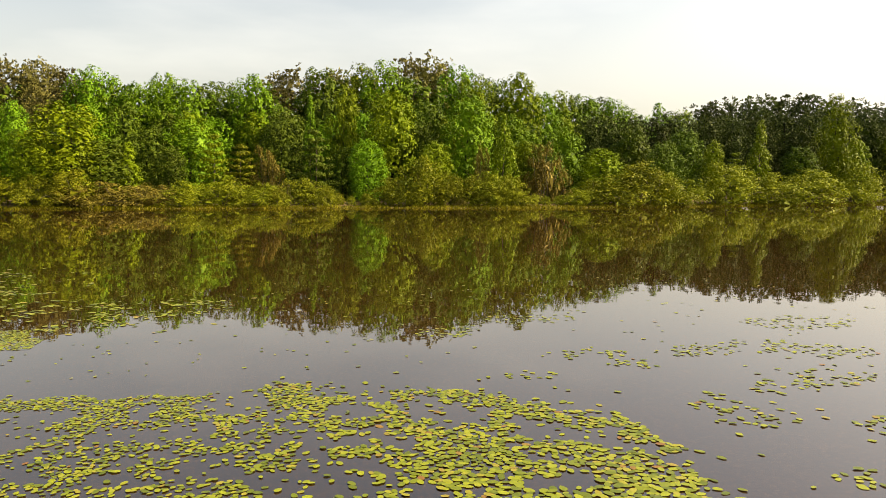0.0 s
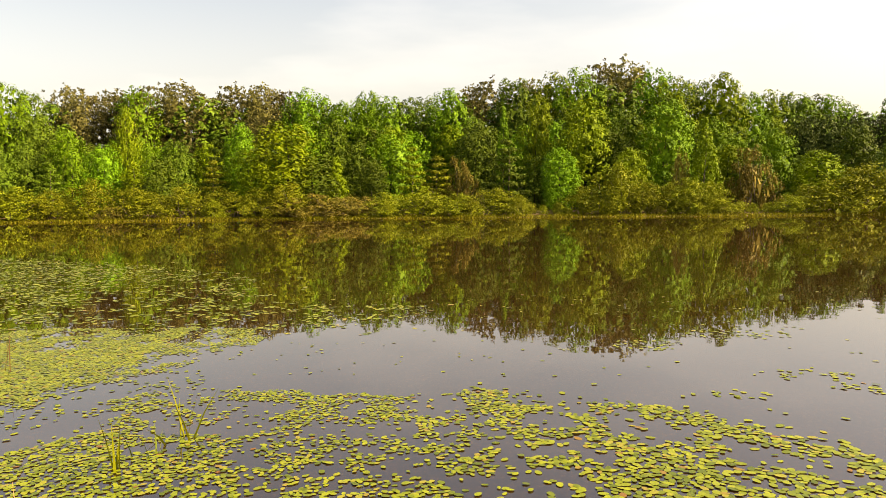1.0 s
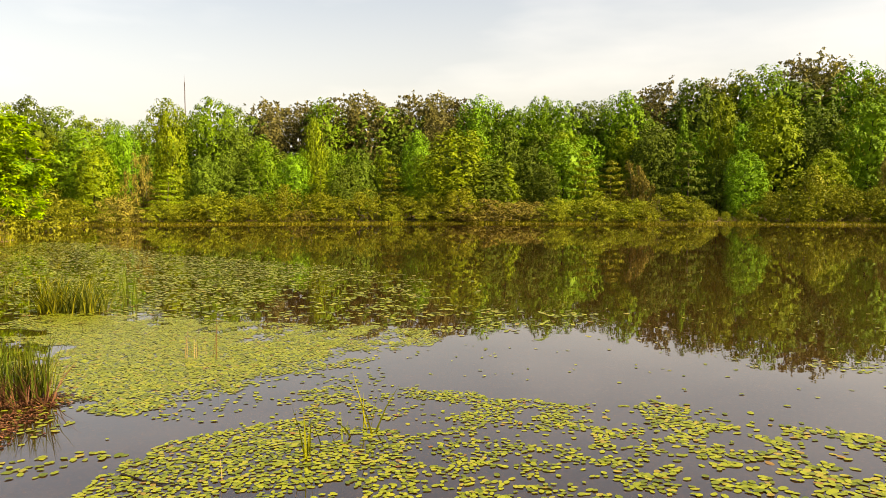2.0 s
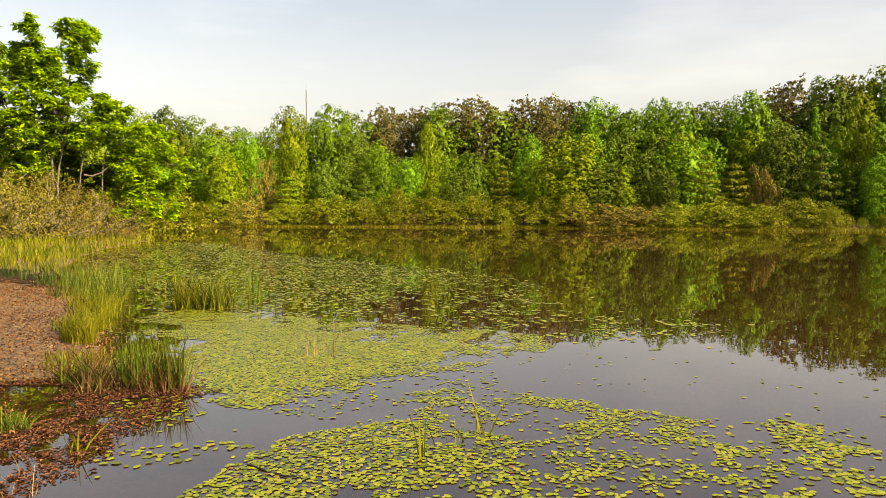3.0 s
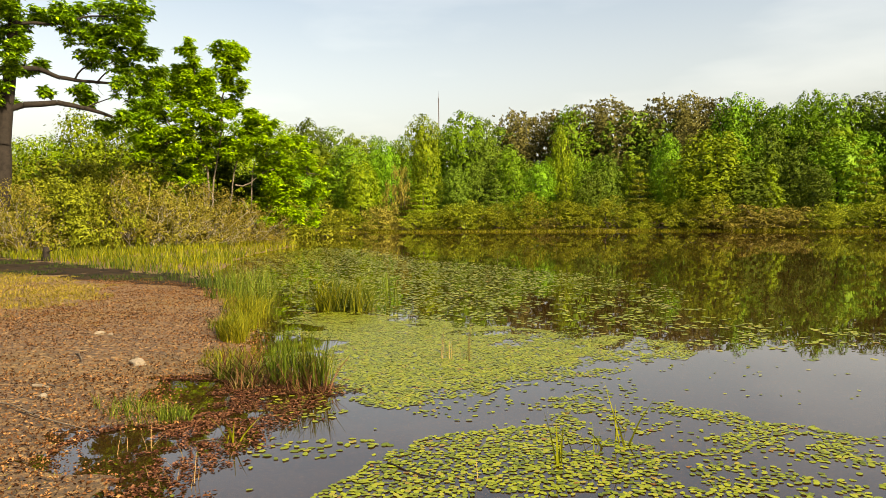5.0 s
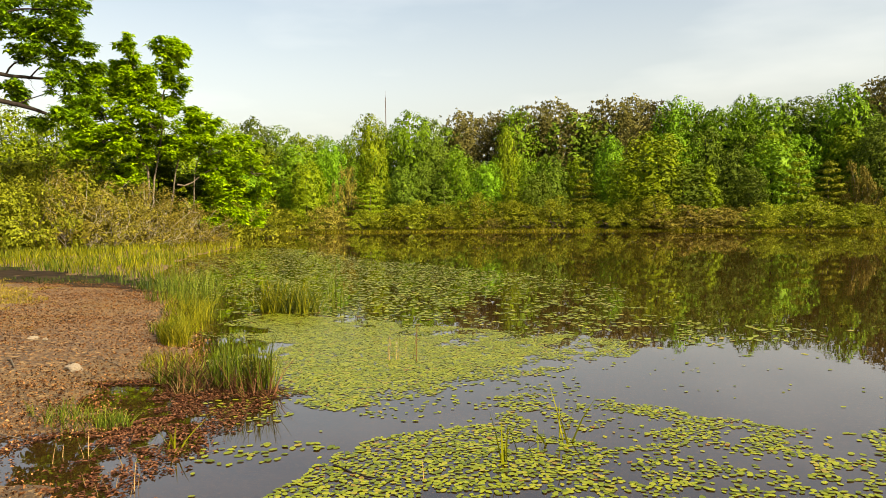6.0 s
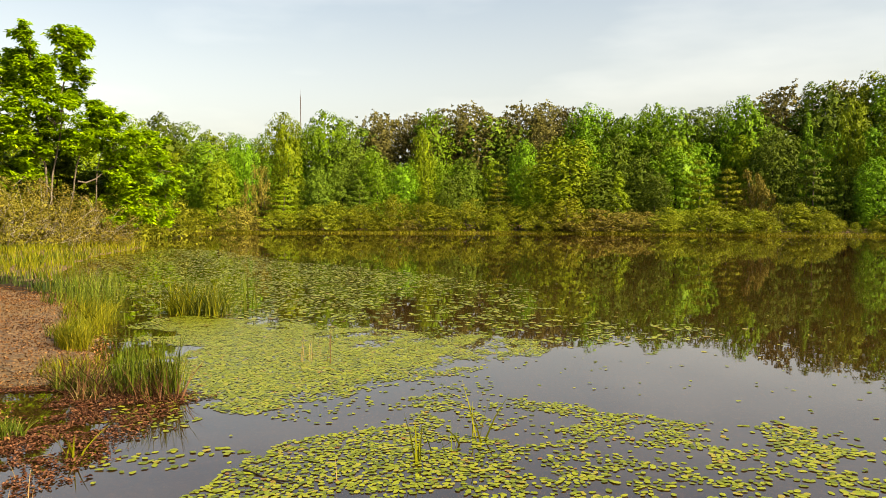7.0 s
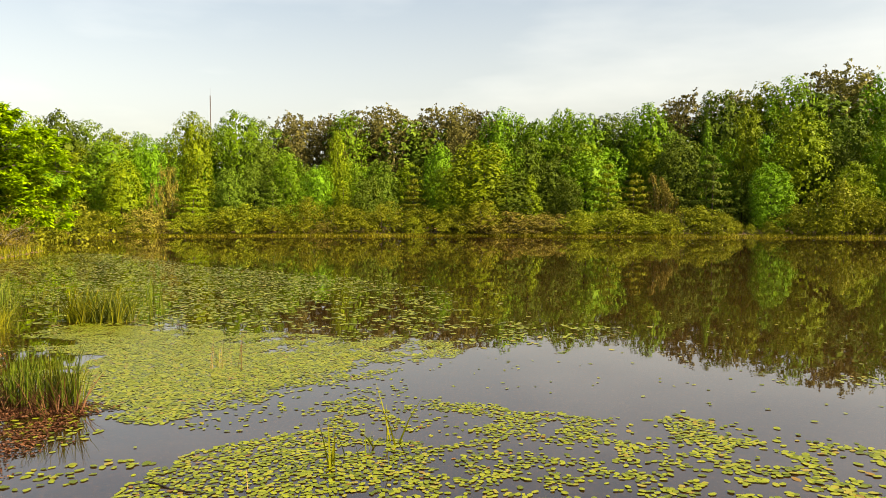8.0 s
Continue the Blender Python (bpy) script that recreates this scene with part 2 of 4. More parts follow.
def unit(v):
    return v / np.maximum(np.linalg.norm(v, axis=-1, keepdims=True), 1e-9)


def leaf_chips(rng, at, normal, size, aspect=0.85):
    """Far leaves: one small triangle each."""
    n = len(at)
    normal = unit(normal)
    side = unit(np.cross(normal, rng.normal(size=(n, 3))))
    along = np.cross(side, normal)
    s = np.asarray(size).reshape(-1, 1) * np.ones((n, 1))
    skew = rng.uniform(-0.3, 0.3, (n, 1))
    v = np.stack([at - along * s * 0.5 + side * s * skew, at + along * s * 0.5 + side * s * aspect * 0.5, at + along * s * 0.4 - side * s * aspect * 0.5], 1)
    return v.reshape(-1, 3), repeat_faces([[0, 1, 2]], 3, n)


def leaf_cards(rng, at, normal, size, aspect=0.6, fold=0.25):
    """Small folded leaves: a kite of two triangles each, at the given places, facing the given ways."""
    n = len(at)
    normal = unit(normal)
    side = unit(np.cross(normal, rng.normal(size=(n, 3))))
    along = np.cross(side, normal)
    s = np.asarray(size).reshape(-1, 1) * np.ones((n, 1))
    lift = normal * s * fold
    v = np.stack([at - along * s * 0.5, at + side * s * aspect * 0.5 + lift, at + along * s * 0.5, at - side * s * aspect * 0.5 + lift], 1)
    return v.reshape(-1, 3), repeat_faces([[0, 1, 2], [0, 2, 3]], 4, n)


def blades(rng, base, height, width, lean, segs=3):
    """Upright tapering blades that bow over to one side."""
    n = len(base)
    turn = rng.uniform(0, 2 * np.pi, n)
    out = np.stack([np.cos(turn), np.sin(turn), 0 * turn], 1)
    side = np.stack([-np.sin(turn + 0.6), np.cos(turn + 0.6), 0 * turn], 1)
    rows = []
    for k in range(segs + 1):
        u = k / segs
        mid = base + np.array([0, 0, 1.0]) * (height * u * (1 - 0.18 * lean * u))[:, None] + out * (height * lean * u * u)[:, None]
        w = (width * (1 - u) ** 0.6 * 0.5 + 0.0008)[:, None]
        rows += [mid - side * w, mid + side * w]
    v = np.stack(rows, 1)
    f = [[2 * k, 2 * k + 1, 2 * k + 3, 2 * k + 2] for k in range(segs)]
    return v.reshape(-1, 3), repeat_faces(f, 2 * (segs + 1), n)


def tubes(paths, sides=6):
    """Tapering tubes along lists of (point, radius), joined into one array."""
    vs, fs, count = [], [], 0
    for path in paths:
        pts = np.array([p for p, r in path], float)
        way = unit(np.gradient(pts, axis=0))
        ref = np.where(np.abs(way[:, 2:3]) > 0.9, [[1.0, 0, 0]], [[0, 0, 1.0]])
        a = unit(np.cross(way, ref))
        b = np.cross(way, a)
        ang = np.arange(sides) * 2 * np.pi / sides
        ring = a[:, None] * np.cos(ang)[None, :, None] + b[:, None] * np.sin(ang)[None, :, None]
        v = pts[:, None] + ring * np.array([r for p, r in path])[:, None, None]
        m = len(path)
        i = np.arange(m - 1)[:, None] * sides + np.arange(sides)[None]
        j = np.arange(m - 1)[:, None] * sides + (np.arange(sides)[None] + 1) % sides
        fs.append(np.stack([i, j, j + sides, i + sides], -1).reshape(-1, 4) + count)
        vs.append(v.reshape(-1, 3))
        count += m * sides
    return np.concatenate(vs), np.concatenate(fs)


def bent(rng, a, b, r0, r1, wob, n=6):
    """A wandering limb from a to b."""
    a, b = np.array(a, float), np.array(b, float)
    n = max(n, 8) if r0 > 0.05 else n
    kick = rng.normal(size=(3, 3)) * wob * 1.3 * np.linalg.norm(b - a)
    return [(a + (b - a) * u + kick[0] * math.sin(math.pi * u) + kick[1] * 0.6 * math.sin(2 * math.pi * u) + kick[2] * 0.35 * math.sin(3 * math.pi * u), r0 + (r1 - r0) * u)
            for u in np.linspace(0, 1, n)]


def part(name, me, parent, label=""):
    ob = new(name, me)
    ob.parent = parent
    if label:
        tagged(ob, label)
    return ob


def thing(name, label, category, group="", kind="", me=None):
    return tagged(new(name, me), label, category, group, kind)


# ---------------------------------------------------------------- ground and water
SHORE = np.array([
    (25, 2.6), (12, 2.4), (6, 2.3), (2, 2.1), (-2, 2.1), (-4.3, 2.45), (-4.75, 2.75), (-5.55, 2.7), (-6.1, 3.2), (-5.95, 3.55), (-5.6, 3.85),
    (-6.1, 4.15), (-6.9, 4.55), (-7.4, 4.95), (-6.8, 5.35), (-7.1, 5.9), (-7.9, 6.8), (-9.4, 8.0), (-10.8, 9.0),
    (-13, 10.6), (-15.3, 11.9), (-17.2, 12.8), (-18.3, 14.4)])
SHORE = np.concatenate([SHORE, np.array([
    (-22, 18), (-26, 22.3), (-31.6, 31), (-34, 33), (-40, 35), (-47, 42), (-53, 53), (-48, 56.8), (-40, 58.5), (-32, 60.6),
    (-20, 63), (-10, 63.6), (0, 63), (10, 63.2), (21, 61.5), (31, 62.5), (39, 65), (54, 68.5), (70, 72.5), (95, 74),
    (112, 55), (100, 20), (60, 5)])])


def inside(poly, x, y):
    x0, y0 = poly[:, 0], poly[:, 1]
    x1, y1 = np.roll(x0, -1), np.roll(y0, -1)
    c = np.zeros(np.shape(x), bool)
    for a, b, p, q in zip(x0, y0, x1, y1):
        c ^= ((b > y) != (q > y)) & (x < (p - a) * (y - b) / (q - b + 1e-12) + a)
    return c


def edge_distance(poly, x, y):
    d = np.full(np.shape(x), 1e9)
    for (a, b), (p, q) in zip(poly, np.roll(poly, -1, axis=0)):
        u = np.clip(((x - a) * (p - a) + (y - b) * (q - b)) / ((p - a) ** 2 + (q - b) ** 2), 0, 1)
        d = np.minimum(d, np.hypot(x - a - u * (p - a), y - b - u * (q - b)))
    return d


def ripple(x, y, scale, seed=0.0):
    """Cheap smooth unevenness between -1 and 1."""
    s = 0
    for k, (a, b, w) in enumerate(((1.0, 0.37, 1.0), (-0.62, 0.91, 0.8), (1.7, -1.31, 0.5), (2.9, 2.3, 0.35), (-4.3, 3.1, 0.25))):
        s = s + w * np.sin((a * x + b * y) / scale + seed * (k + 1) + 1.7 * k)
    return s / 2.0


def land(x, y):
    """Height of the ground: a shallow bowl for the pond, a gentle beach, slightly rising woods."""
    d = edge_distance(SHORE, x, y)
    wet = inside(SHORE, x, y)
    d = np.where(wet, -d, d) + 0.12 * ripple(x, y, 0.35)
    up = 0.07 * np.clip(d, 0, 3) + 0.02 * np.clip(d - 3, 0, 15) + 0.012 * np.clip(d - 18, 0, 300)
    down = -0.12 * np.clip(-d, 0, 4) - 0.02 * np.clip(-d - 4, 0, 20)
    return np.where(d > 0, up, down) + 0.012 * ripple(x, y, 0.12, 2.0) * (d > -1) - 0.004


def build_ground():
    az = np.radians(np.concatenate([np.arange(-50, 76, 0.75), np.arange(76, 310, 4.5)]))
    r = np.concatenate([0.4 * 1.028 ** np.arange(0, 167), np.arange(41, 101, 0.8), 101 * 1.09 ** np.arange(0, 40)])
    R, A = np.meshgrid(r, az, indexing="ij")
    x, y = -R * np.sin(A), R * np.cos(A)
    z = land(x, y)
    v = np.stack([x, y, z], -1).reshape(-1, 3)
    n, m = len(r), len(az)
    i, j = np.meshgrid(np.arange(n - 1), np.arange(m), indexing="ij")
    k = (j + 1) % m
    f = np.stack([i * m + j, (i + 1) * m + j, (i + 1) * m + k, i * m + k], -1).reshape(-1, 4)
    v = np.concatenate([v, [[0, 0, float(land(np.array(0.0), np.array(0.0)))]]])
    cap = np.stack([np.full(m, n * m), np.arange(m), (np.arange(m) + 1) % m], -1)
    thing("ground", "reddish brown bare soil of the pond bank and wood floor", "ground", kind="structure", me=mesh_from("ground", v, [f, cap], SOIL, True))


def build_water():
    g = 24
    u, w = np.meshgrid(np.linspace(0, 1, g), np.linspace(0, 1, g), indexing="ij")
    v = np.stack([-75 + 205 * u, -2 + 92 * w, 0 * u], -1).reshape(-1, 3)
    i, j = np.meshgrid(np.arange(g - 1), np.arange(g - 1), indexing="ij")
    f = np.stack([i * g + j, (i + 1) * g + j, (i + 1) * g + j + 1, i * g + j + 1], -1).reshape(-1, 4)
    ob = thing("water", "still brown pond water mirroring the woods and sky", "water", kind="structure", me=mesh_from("water", v, f, WATER, True))
    ob.visible_shadow = False


# outline of the shaded strip that the dark mud sheet covers
MUD_EDGE = np.array([(-14.6, 11.4), (-17.1, 10.9), (-19.2, 10.5), (-21.4, 10.1), (-26, 9.4), (-34, 9.0), (-36, 13.5), (-30, 13.6), (-25.4, 13.4), (-21, 12.9), (-18.2, 13.9), (-16.6, 12.7)])


def build_mud():
    """A hollow of wet mud between the bare bank and the marsh grass, its black colour standing for shade."""
    x, y = np.meshgrid(np.arange(-37, -14, 0.12), np.arange(8.5, 14.6, 0.12), indexing="ij")
    ok = inside(MUD_EDGE, x + 0.9 * ripple(x, y, 0.4, 5.0), y + 0.55 * ripple(x, y, 0.35, 7.0))
    v = np.stack([x, y, np.maximum(land(x, y), -0.02) + 0.014 + 0.02 * np.maximum(0, ripple(x, y, 0.09, 1.0))], -1).reshape(-1, 3)
    n, m = x.shape
    i, j = np.meshgrid(np.arange(n - 1), np.arange(m - 1), indexing="ij")
    keep = ok[:-1, :-1] & ok[1:, :-1] & ok[1:, 1:] & ok[:-1, 1:]
    f = np.stack([i * m + j, (i + 1) * m + j, (i + 1) * m + j + 1, i * m + j + 1], -1)[keep]
    used, back = np.unique(f, return_inverse=True)
    thing("mud", "wet mud hollow between bare bank and marsh grass, shade painted in as near black", "mud", kind="structure", me=mesh_from("mud", v[used], back.reshape(-1, 4), SHADED_MUD, True))


build_ground()
build_water()
build_mud()


# ---------------------------------------------------------------- trees
def crown_points(rng, clumps, per, radius, flat=0.95, shell=0.7):
    """Places and facings of leaves gathered in clumps, thickest on the upper outside of each."""
    c = np.repeat(clumps, per, axis=0)
    rad = np.repeat(radius, per)[:, None]
    way = unit(rng.normal(size=(len(c), 3)))
    way[:, 2] = np.where(way[:, 2] < -0.55, -way[:, 2], way[:, 2])
    dist = (shell + (1 - shell) * rng.random((len(c), 1))) * rng.uniform(0.75, 1.1, (len(c), 1))
    at = c + way * rad * dist * [1, 1, flat]
    face = way * [1, 1, 1.1] + [0, 0, 0.4] + rng.normal(size=way.shape) * 0.28
    return at, face


PROFILES = {
    "oval": lambda t: 1.2 * (t + 0.1) ** 0.3 * np.sqrt(np.clip(1 - t ** 2.4, 0, 1)),
    "cone": lambda t: (1 - t) ** 0.8 * np.clip(t * 6, 0, 1) + 0.05,
    "dome": lambda t: np.sqrt(np.clip(1 - t * t, 0, 1)) * np.clip(0.72 + t, 0, 1),
    "round": lambda t: 1.35 * (t + 0.1) ** 0.3 * np.clip(1.02 - t, 0, 1) ** 0.42,
}


def make_tree(name, label, seed, height, width, profile, low, leaves, clumps, per, leaf, bark, style="leafy", core=300):
    """A tapered trunk with limbs, and a crown of many leaf clumps over a darker inner mass of foliage, with an uneven outline."""
    rng = np.random.default_rng(seed)
    root = thing(name, label, "tree")
    grid = np.linspace(0, 1, 200)
    share = np.cumsum(PROFILES[profile](grid) + 0.3)

    def spread(n, inner, outer):
        t = np.interp((np.arange(n) + rng.random(n)) / n * share[-1], share, grid)
        a = rng.uniform(0, 2 * np.pi, n)
        lop = 1 + 0.14 * np.sin(2 * a + seed) + 0.12 * np.sin(3 * a + 6 * t + 2 * seed) + 0.08 * np.sin(5 * a - 9 * t + seed)
        r = PROFILES[profile](t) * width / 2 * lop * rng.uniform(inner, outer, n)
        z = low + (0.97 - low) * t
        if style == "tiered":
            z = low + (0.97 - low) * (np.floor(t * 9) + 0.25 * rng.random(n) + 0.12 * np.sin(a * 2 + np.floor(t * 9))) / 9
        return t, a, np.stack([np.cos(a) * r, np.sin(a) * r, height * z], 1)

    t, a, cen = spread(clumps, 0.74, 1.0)
    size = width * rng.uniform(0.065, 0.115, clumps) * (1.1 - 0.25 * t)
    if style == "needle":                          # shoots: a fan of needles round each upright tip
        shoot = np.repeat(cen, 6, axis=0) + rng.normal(size=(clumps * 6, 3)) * [0.42, 0.42, 0.34]
        tip = unit(shoot * [0.09, 0.09, 0] + [0, 0, 1.0] + rng.normal(size=shoot.shape) * 0.22)
        n = len(shoot) * per
        base, axis = np.repeat(shoot, per, axis=0), np.repeat(tip, per, axis=0)
        way = unit(axis * 0.8 + unit(rng.normal(size=(n, 3))) * 0.75)
        base = base + axis * rng.uniform(-0.25, 0.2, (n, 1)) * leaf
        side = unit(np.cross(way, rng.normal(size=(n, 3)))) * leaf * 0.17
        ln = rng.uniform(0.5, 0.9, (n, 1)) * leaf
        v = np.stack([base - side * 0.5, base + way * ln + side, base + way * ln - side], 1).reshape(-1, 3)
        f = repeat_faces([[0, 1, 2]], 3, n)
    else:
        at, face = crown_points(rng, cen, per, size, 0.4 if style == "tiered" else 0.95, 0.8)
        face = face + 0.35 * np.repeat(unit(cen * [1, 1, 0] + [0, 0, 0.1 * width]), per, axis=0)
        v, f = leaf_chips(rng, at, face, leaf * rng.uniform(0.7, 1.35, len(at)))
    for count, lo, hi, broad in ((core, 0.3, 0.62, 0.15), (core * 3, 0.6, 0.93, 0.055)):
        t, a, inner = spread(count, lo, hi)
        room = np.hypot(inner[:, 0], inner[:, 1])
        inner[:, 2] -= 0.03 * height * t
        w, g = leaf_chips(rng, inner, inner * [1, 1, 0] + [0, 0, 0.3] + rng.normal(size=inner.shape) * 0.5, np.minimum(width * broad, 0.6 * room + 0.1) * rng.uniform(0.6, 1.0, count))
        f = np.concatenate([f, g + len(v)])
        v = np.concatenate([v, w])
    v = v * [1, 1, height / np.percentile(v[:, 2], 99.7)]
    part("crown", mesh_from("crown", v, f, leaves), root)
    top = np.array([0.03 * width * math.sin(seed), 0.03 * width * math.cos(seed), height * 0.9])
    girth = height * 0.013 + 0.02
    paths = [bent(rng, (0, 0, -0.4), top, girth, girth * 0.15, 0.012, 7)]
    for k in range(0, clumps, max(1, clumps // 12)):
        z0 = max(height * 0.12, cen[k][2] - 0.9 * np.hypot(*cen[k][:2]))
        u = min(1.0, z0 / top[2])
        paths.append(bent(rng, (top[0] * u, top[1] * u, z0), cen[k], girth * 0.38 * (1.1 - u), 0.015, 0.05, 5))
    v, f = tubes(paths, 4)
    part("trunk", mesh_from("trunk", v, f, bark, True), root)
    return root


def make_shrub(name, label, seed, height, width, leaves, clumps, per, leaf, bark, stems=14, bare=0.0, core=90, stem=1.0):
    """Many stems fanning out of one foot under a lumpy low crown."""
    rng = np.random.default_rng(seed)
    root = thing(name, label, "shrub")
    t = rng.random(clumps)
    rad = PROFILES["dome"](t) * width / 2
    a = rng.uniform(0, 2 * np.pi, clumps)
    out = np.sqrt(rng.uniform(0.15, 1.0, clumps))
    lop = 1 + 0.3 * np.sin(a * 2 + seed) + 0.16 * np.sin(a * 5 + 4 * t + seed)
    cen = np.stack([np.cos(a) * rad * out * lop, np.sin(a) * rad * out * lop, height * (0.03 + 0.85 * t) * (1 + 0.22 * np.sin(3 * a + 2 * seed))], 1)
    at, face = crown_points(rng, cen, per, rng.uniform(0.14, 0.26, clumps) * height, 0.75, 0.5)
    v, f = leaf_chips(rng, at, face, leaf * rng.uniform(0.6, 1.3, len(at)))
    if core:
        deep = cen[rng.integers(0, clumps, core)] * rng.uniform([0.35, 0.35, 0.5], [0.8, 0.8, 0.85], (core, 3))
        w, g = leaf_chips(rng, deep, deep + rng.normal(size=deep.shape) * 0.7, width * rng.uniform(0.07, 0.12, core))
        f = np.concatenate([f, g + len(v)])
        v = np.concatenate([v, w])
    part("crown", mesh_from("crown", v, f, leaves), root)
    paths = []
    for k in range(stems):
        c = cen[rng.integers(clumps)]
        tip = c * (1 + bare)
        paths.append(bent(rng, (rng.normal() * 0.15, rng.normal() * 0.15, -0.3), tip, (0.03 + 0.004 * height) * stem, 0.008 * stem, 0.06, 6))
    v, f = tubes(paths, 4)
    part("branchwork", mesh_from("branchwork", v, f, bark, True), root)
    return root


def polar(az, dist):
    a = radians(az)
    x, y = -dist * math.sin(a), dist * math.cos(a)
    return x, y, float(land(np.array(x), np.array(y)))


KINDS = {
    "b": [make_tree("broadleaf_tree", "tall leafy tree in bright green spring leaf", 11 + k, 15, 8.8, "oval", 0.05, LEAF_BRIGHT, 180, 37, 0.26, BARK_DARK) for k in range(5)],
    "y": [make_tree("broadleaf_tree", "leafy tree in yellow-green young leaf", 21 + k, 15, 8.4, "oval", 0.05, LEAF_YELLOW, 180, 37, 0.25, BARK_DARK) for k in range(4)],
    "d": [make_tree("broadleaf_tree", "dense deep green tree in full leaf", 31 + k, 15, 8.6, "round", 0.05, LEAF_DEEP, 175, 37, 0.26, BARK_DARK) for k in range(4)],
    "p": [make_tree("pine_tree", "tall pine with brownish olive needle tufts", 41 + k, 17, 8.0, "round", 0.2, NEEDLE, 170, 8, 0.46, BARK, "needle") for k in range(3)],
    "k": [make_tree("pine_tree", "green pine at the right end of the wood, backlit darkness put into its colour", 45 + k, 17, 8.0, "round", 0.08, NEEDLE_BACKLIT, 120, 7, 0.55, BARK_DARK, "needle") for k in range(3)],
    "c": [make_tree("conical_tree", "slender pointed young tree, yellow-green", 51 + k, 9, 5.2, "cone", 0.03, LEAF_YELLOW if k else LEAF_BRIGHT, 120, 40, 0.2, BARK, core=130) for k in range(3)],
    "h": [make_tree("layered_tree", "young tree with level layered sprays of olive green leaf", 55 + k, 9, 6.4, "cone", 0.03, (LEAF_OLIVE, LEAF_YELLOW, LEAF_DEEP)[k], 230, 24, 0.2, BARK, "tiered", 130) for k in range(3)],
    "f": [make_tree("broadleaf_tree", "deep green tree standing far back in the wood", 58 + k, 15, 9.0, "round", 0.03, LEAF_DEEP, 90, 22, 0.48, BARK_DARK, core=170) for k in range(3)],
    "s": [make_shrub("shrub", "rounded olive green shrub on the far bank", 61 + k, 3.2, 6.0, LEAF_OLIVE, 130, 36, 0.145, BARK) for k in range(4)],
    "n": [make_shrub("shrub", "low brownish shrub just coming into leaf", 71 + k, 2.4, 5.0, LEAF_BROWN, 90, 46, 0.13, BARK, 30, 0.08) for k in range(3)],
}
KINDS["t"] = [make_shrub("shrub", "olive green thicket shrub of fine leaves", 81 + k, 3.0, 5.2, LEAF_THICKET, 110, 74, 0.125, BARK, 24) for k in range(2)]
KINDS["g"] = [make_shrub("shrub", "tall bright green leafy shrub behind the thicket", 91 + k, 6.0, 9.5, LEAF_YELLOW, 200, 64, 0.175, BARK, 16) for k in range(2)]
KINDS["u"] = [make_shrub("shrub", "twiggy olive brown shrub with a fan of thin stems", 86 + k, 2.6, 5.0, LEAF_TWIG, 130, 66, 0.08, BARK_PALE, 130, 0.1, 60, 0.5) for k in range(2)]
BASE = {"g": 6.0, "t": 3.0, "u": 2.6, "b": 15, "y": 15, "d": 15, "f": 15, "p": 17, "k": 17, "c": 9, "h": 9, "s": 3.2, "n": 2.4}
ACROSS = {"b": 8.8, "y": 8.4, "d": 8.6, "c": 5.2, "h": 6.4, "s": 6.0, "n": 5.0}
USED = {k: 0 for k in KINDS}
plant_rng = np.random.default_rng(5)


def plant(kind, az, dist, height, wide=1.0, group="trees of the far wood"):
    x, y, z = polar(az, dist)
    protos = KINDS[kind]
    k = USED[kind]
    USED[kind] += 1
    s = height / BASE[kind]
    m = pose(x, y, z - 0.05, 0, 0, plant_rng.uniform(0, 360)) @ Matrix.Diagonal((s * wide, s * wide * plant_rng.uniform(0.9, 1.1), s, 1))
    if k < len(protos):
        ob = protos[k]
        ob.matrix_basis = m
    else:
        ob = copy_thing(protos[k % len(protos)], m)
        ob.matrix_basis = m
    tagged(ob, group=group)
    return ob


def top_height(el, az, dist):
    return 1.8 + dist * math.tan(radians(el)) - polar(az, dist)[2]


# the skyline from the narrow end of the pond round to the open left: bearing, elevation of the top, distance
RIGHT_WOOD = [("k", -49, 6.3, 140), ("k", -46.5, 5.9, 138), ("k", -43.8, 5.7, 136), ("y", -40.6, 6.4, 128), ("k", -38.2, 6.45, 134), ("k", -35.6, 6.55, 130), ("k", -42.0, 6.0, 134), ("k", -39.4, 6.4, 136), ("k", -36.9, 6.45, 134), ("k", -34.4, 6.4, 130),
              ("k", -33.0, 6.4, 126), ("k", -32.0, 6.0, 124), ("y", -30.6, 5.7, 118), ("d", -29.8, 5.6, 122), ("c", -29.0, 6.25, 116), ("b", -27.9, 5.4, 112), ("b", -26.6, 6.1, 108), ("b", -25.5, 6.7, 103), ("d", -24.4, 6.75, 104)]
HILL_WOOD = [("b", -23.7, 6.85, 98), ("d", -22.7, 7.0, 97), ("y", -21.6, 7.3, 95), ("b", -20.3, 7.2, 92), ("y", -18.7, 8.75, 90), ("d", -16.8, 8.3, 92), ("y", -15.2, 8.6, 88),
             ("b", -14.0, 9.2, 92), ("p", -12.0, 9.8, 96), ("p", -10.3, 9.75, 98), ("b", -8.1, 9.5, 88), ("y", -6.4, 9.3, 90), ("p", -4.6, 8.7, 96),
             ("d", -3.4, 8.9, 88), ("p", -1.2, 8.8, 94), ("b", 1.7, 8.3, 86), ("p", 0.2, 7.8, 95)]
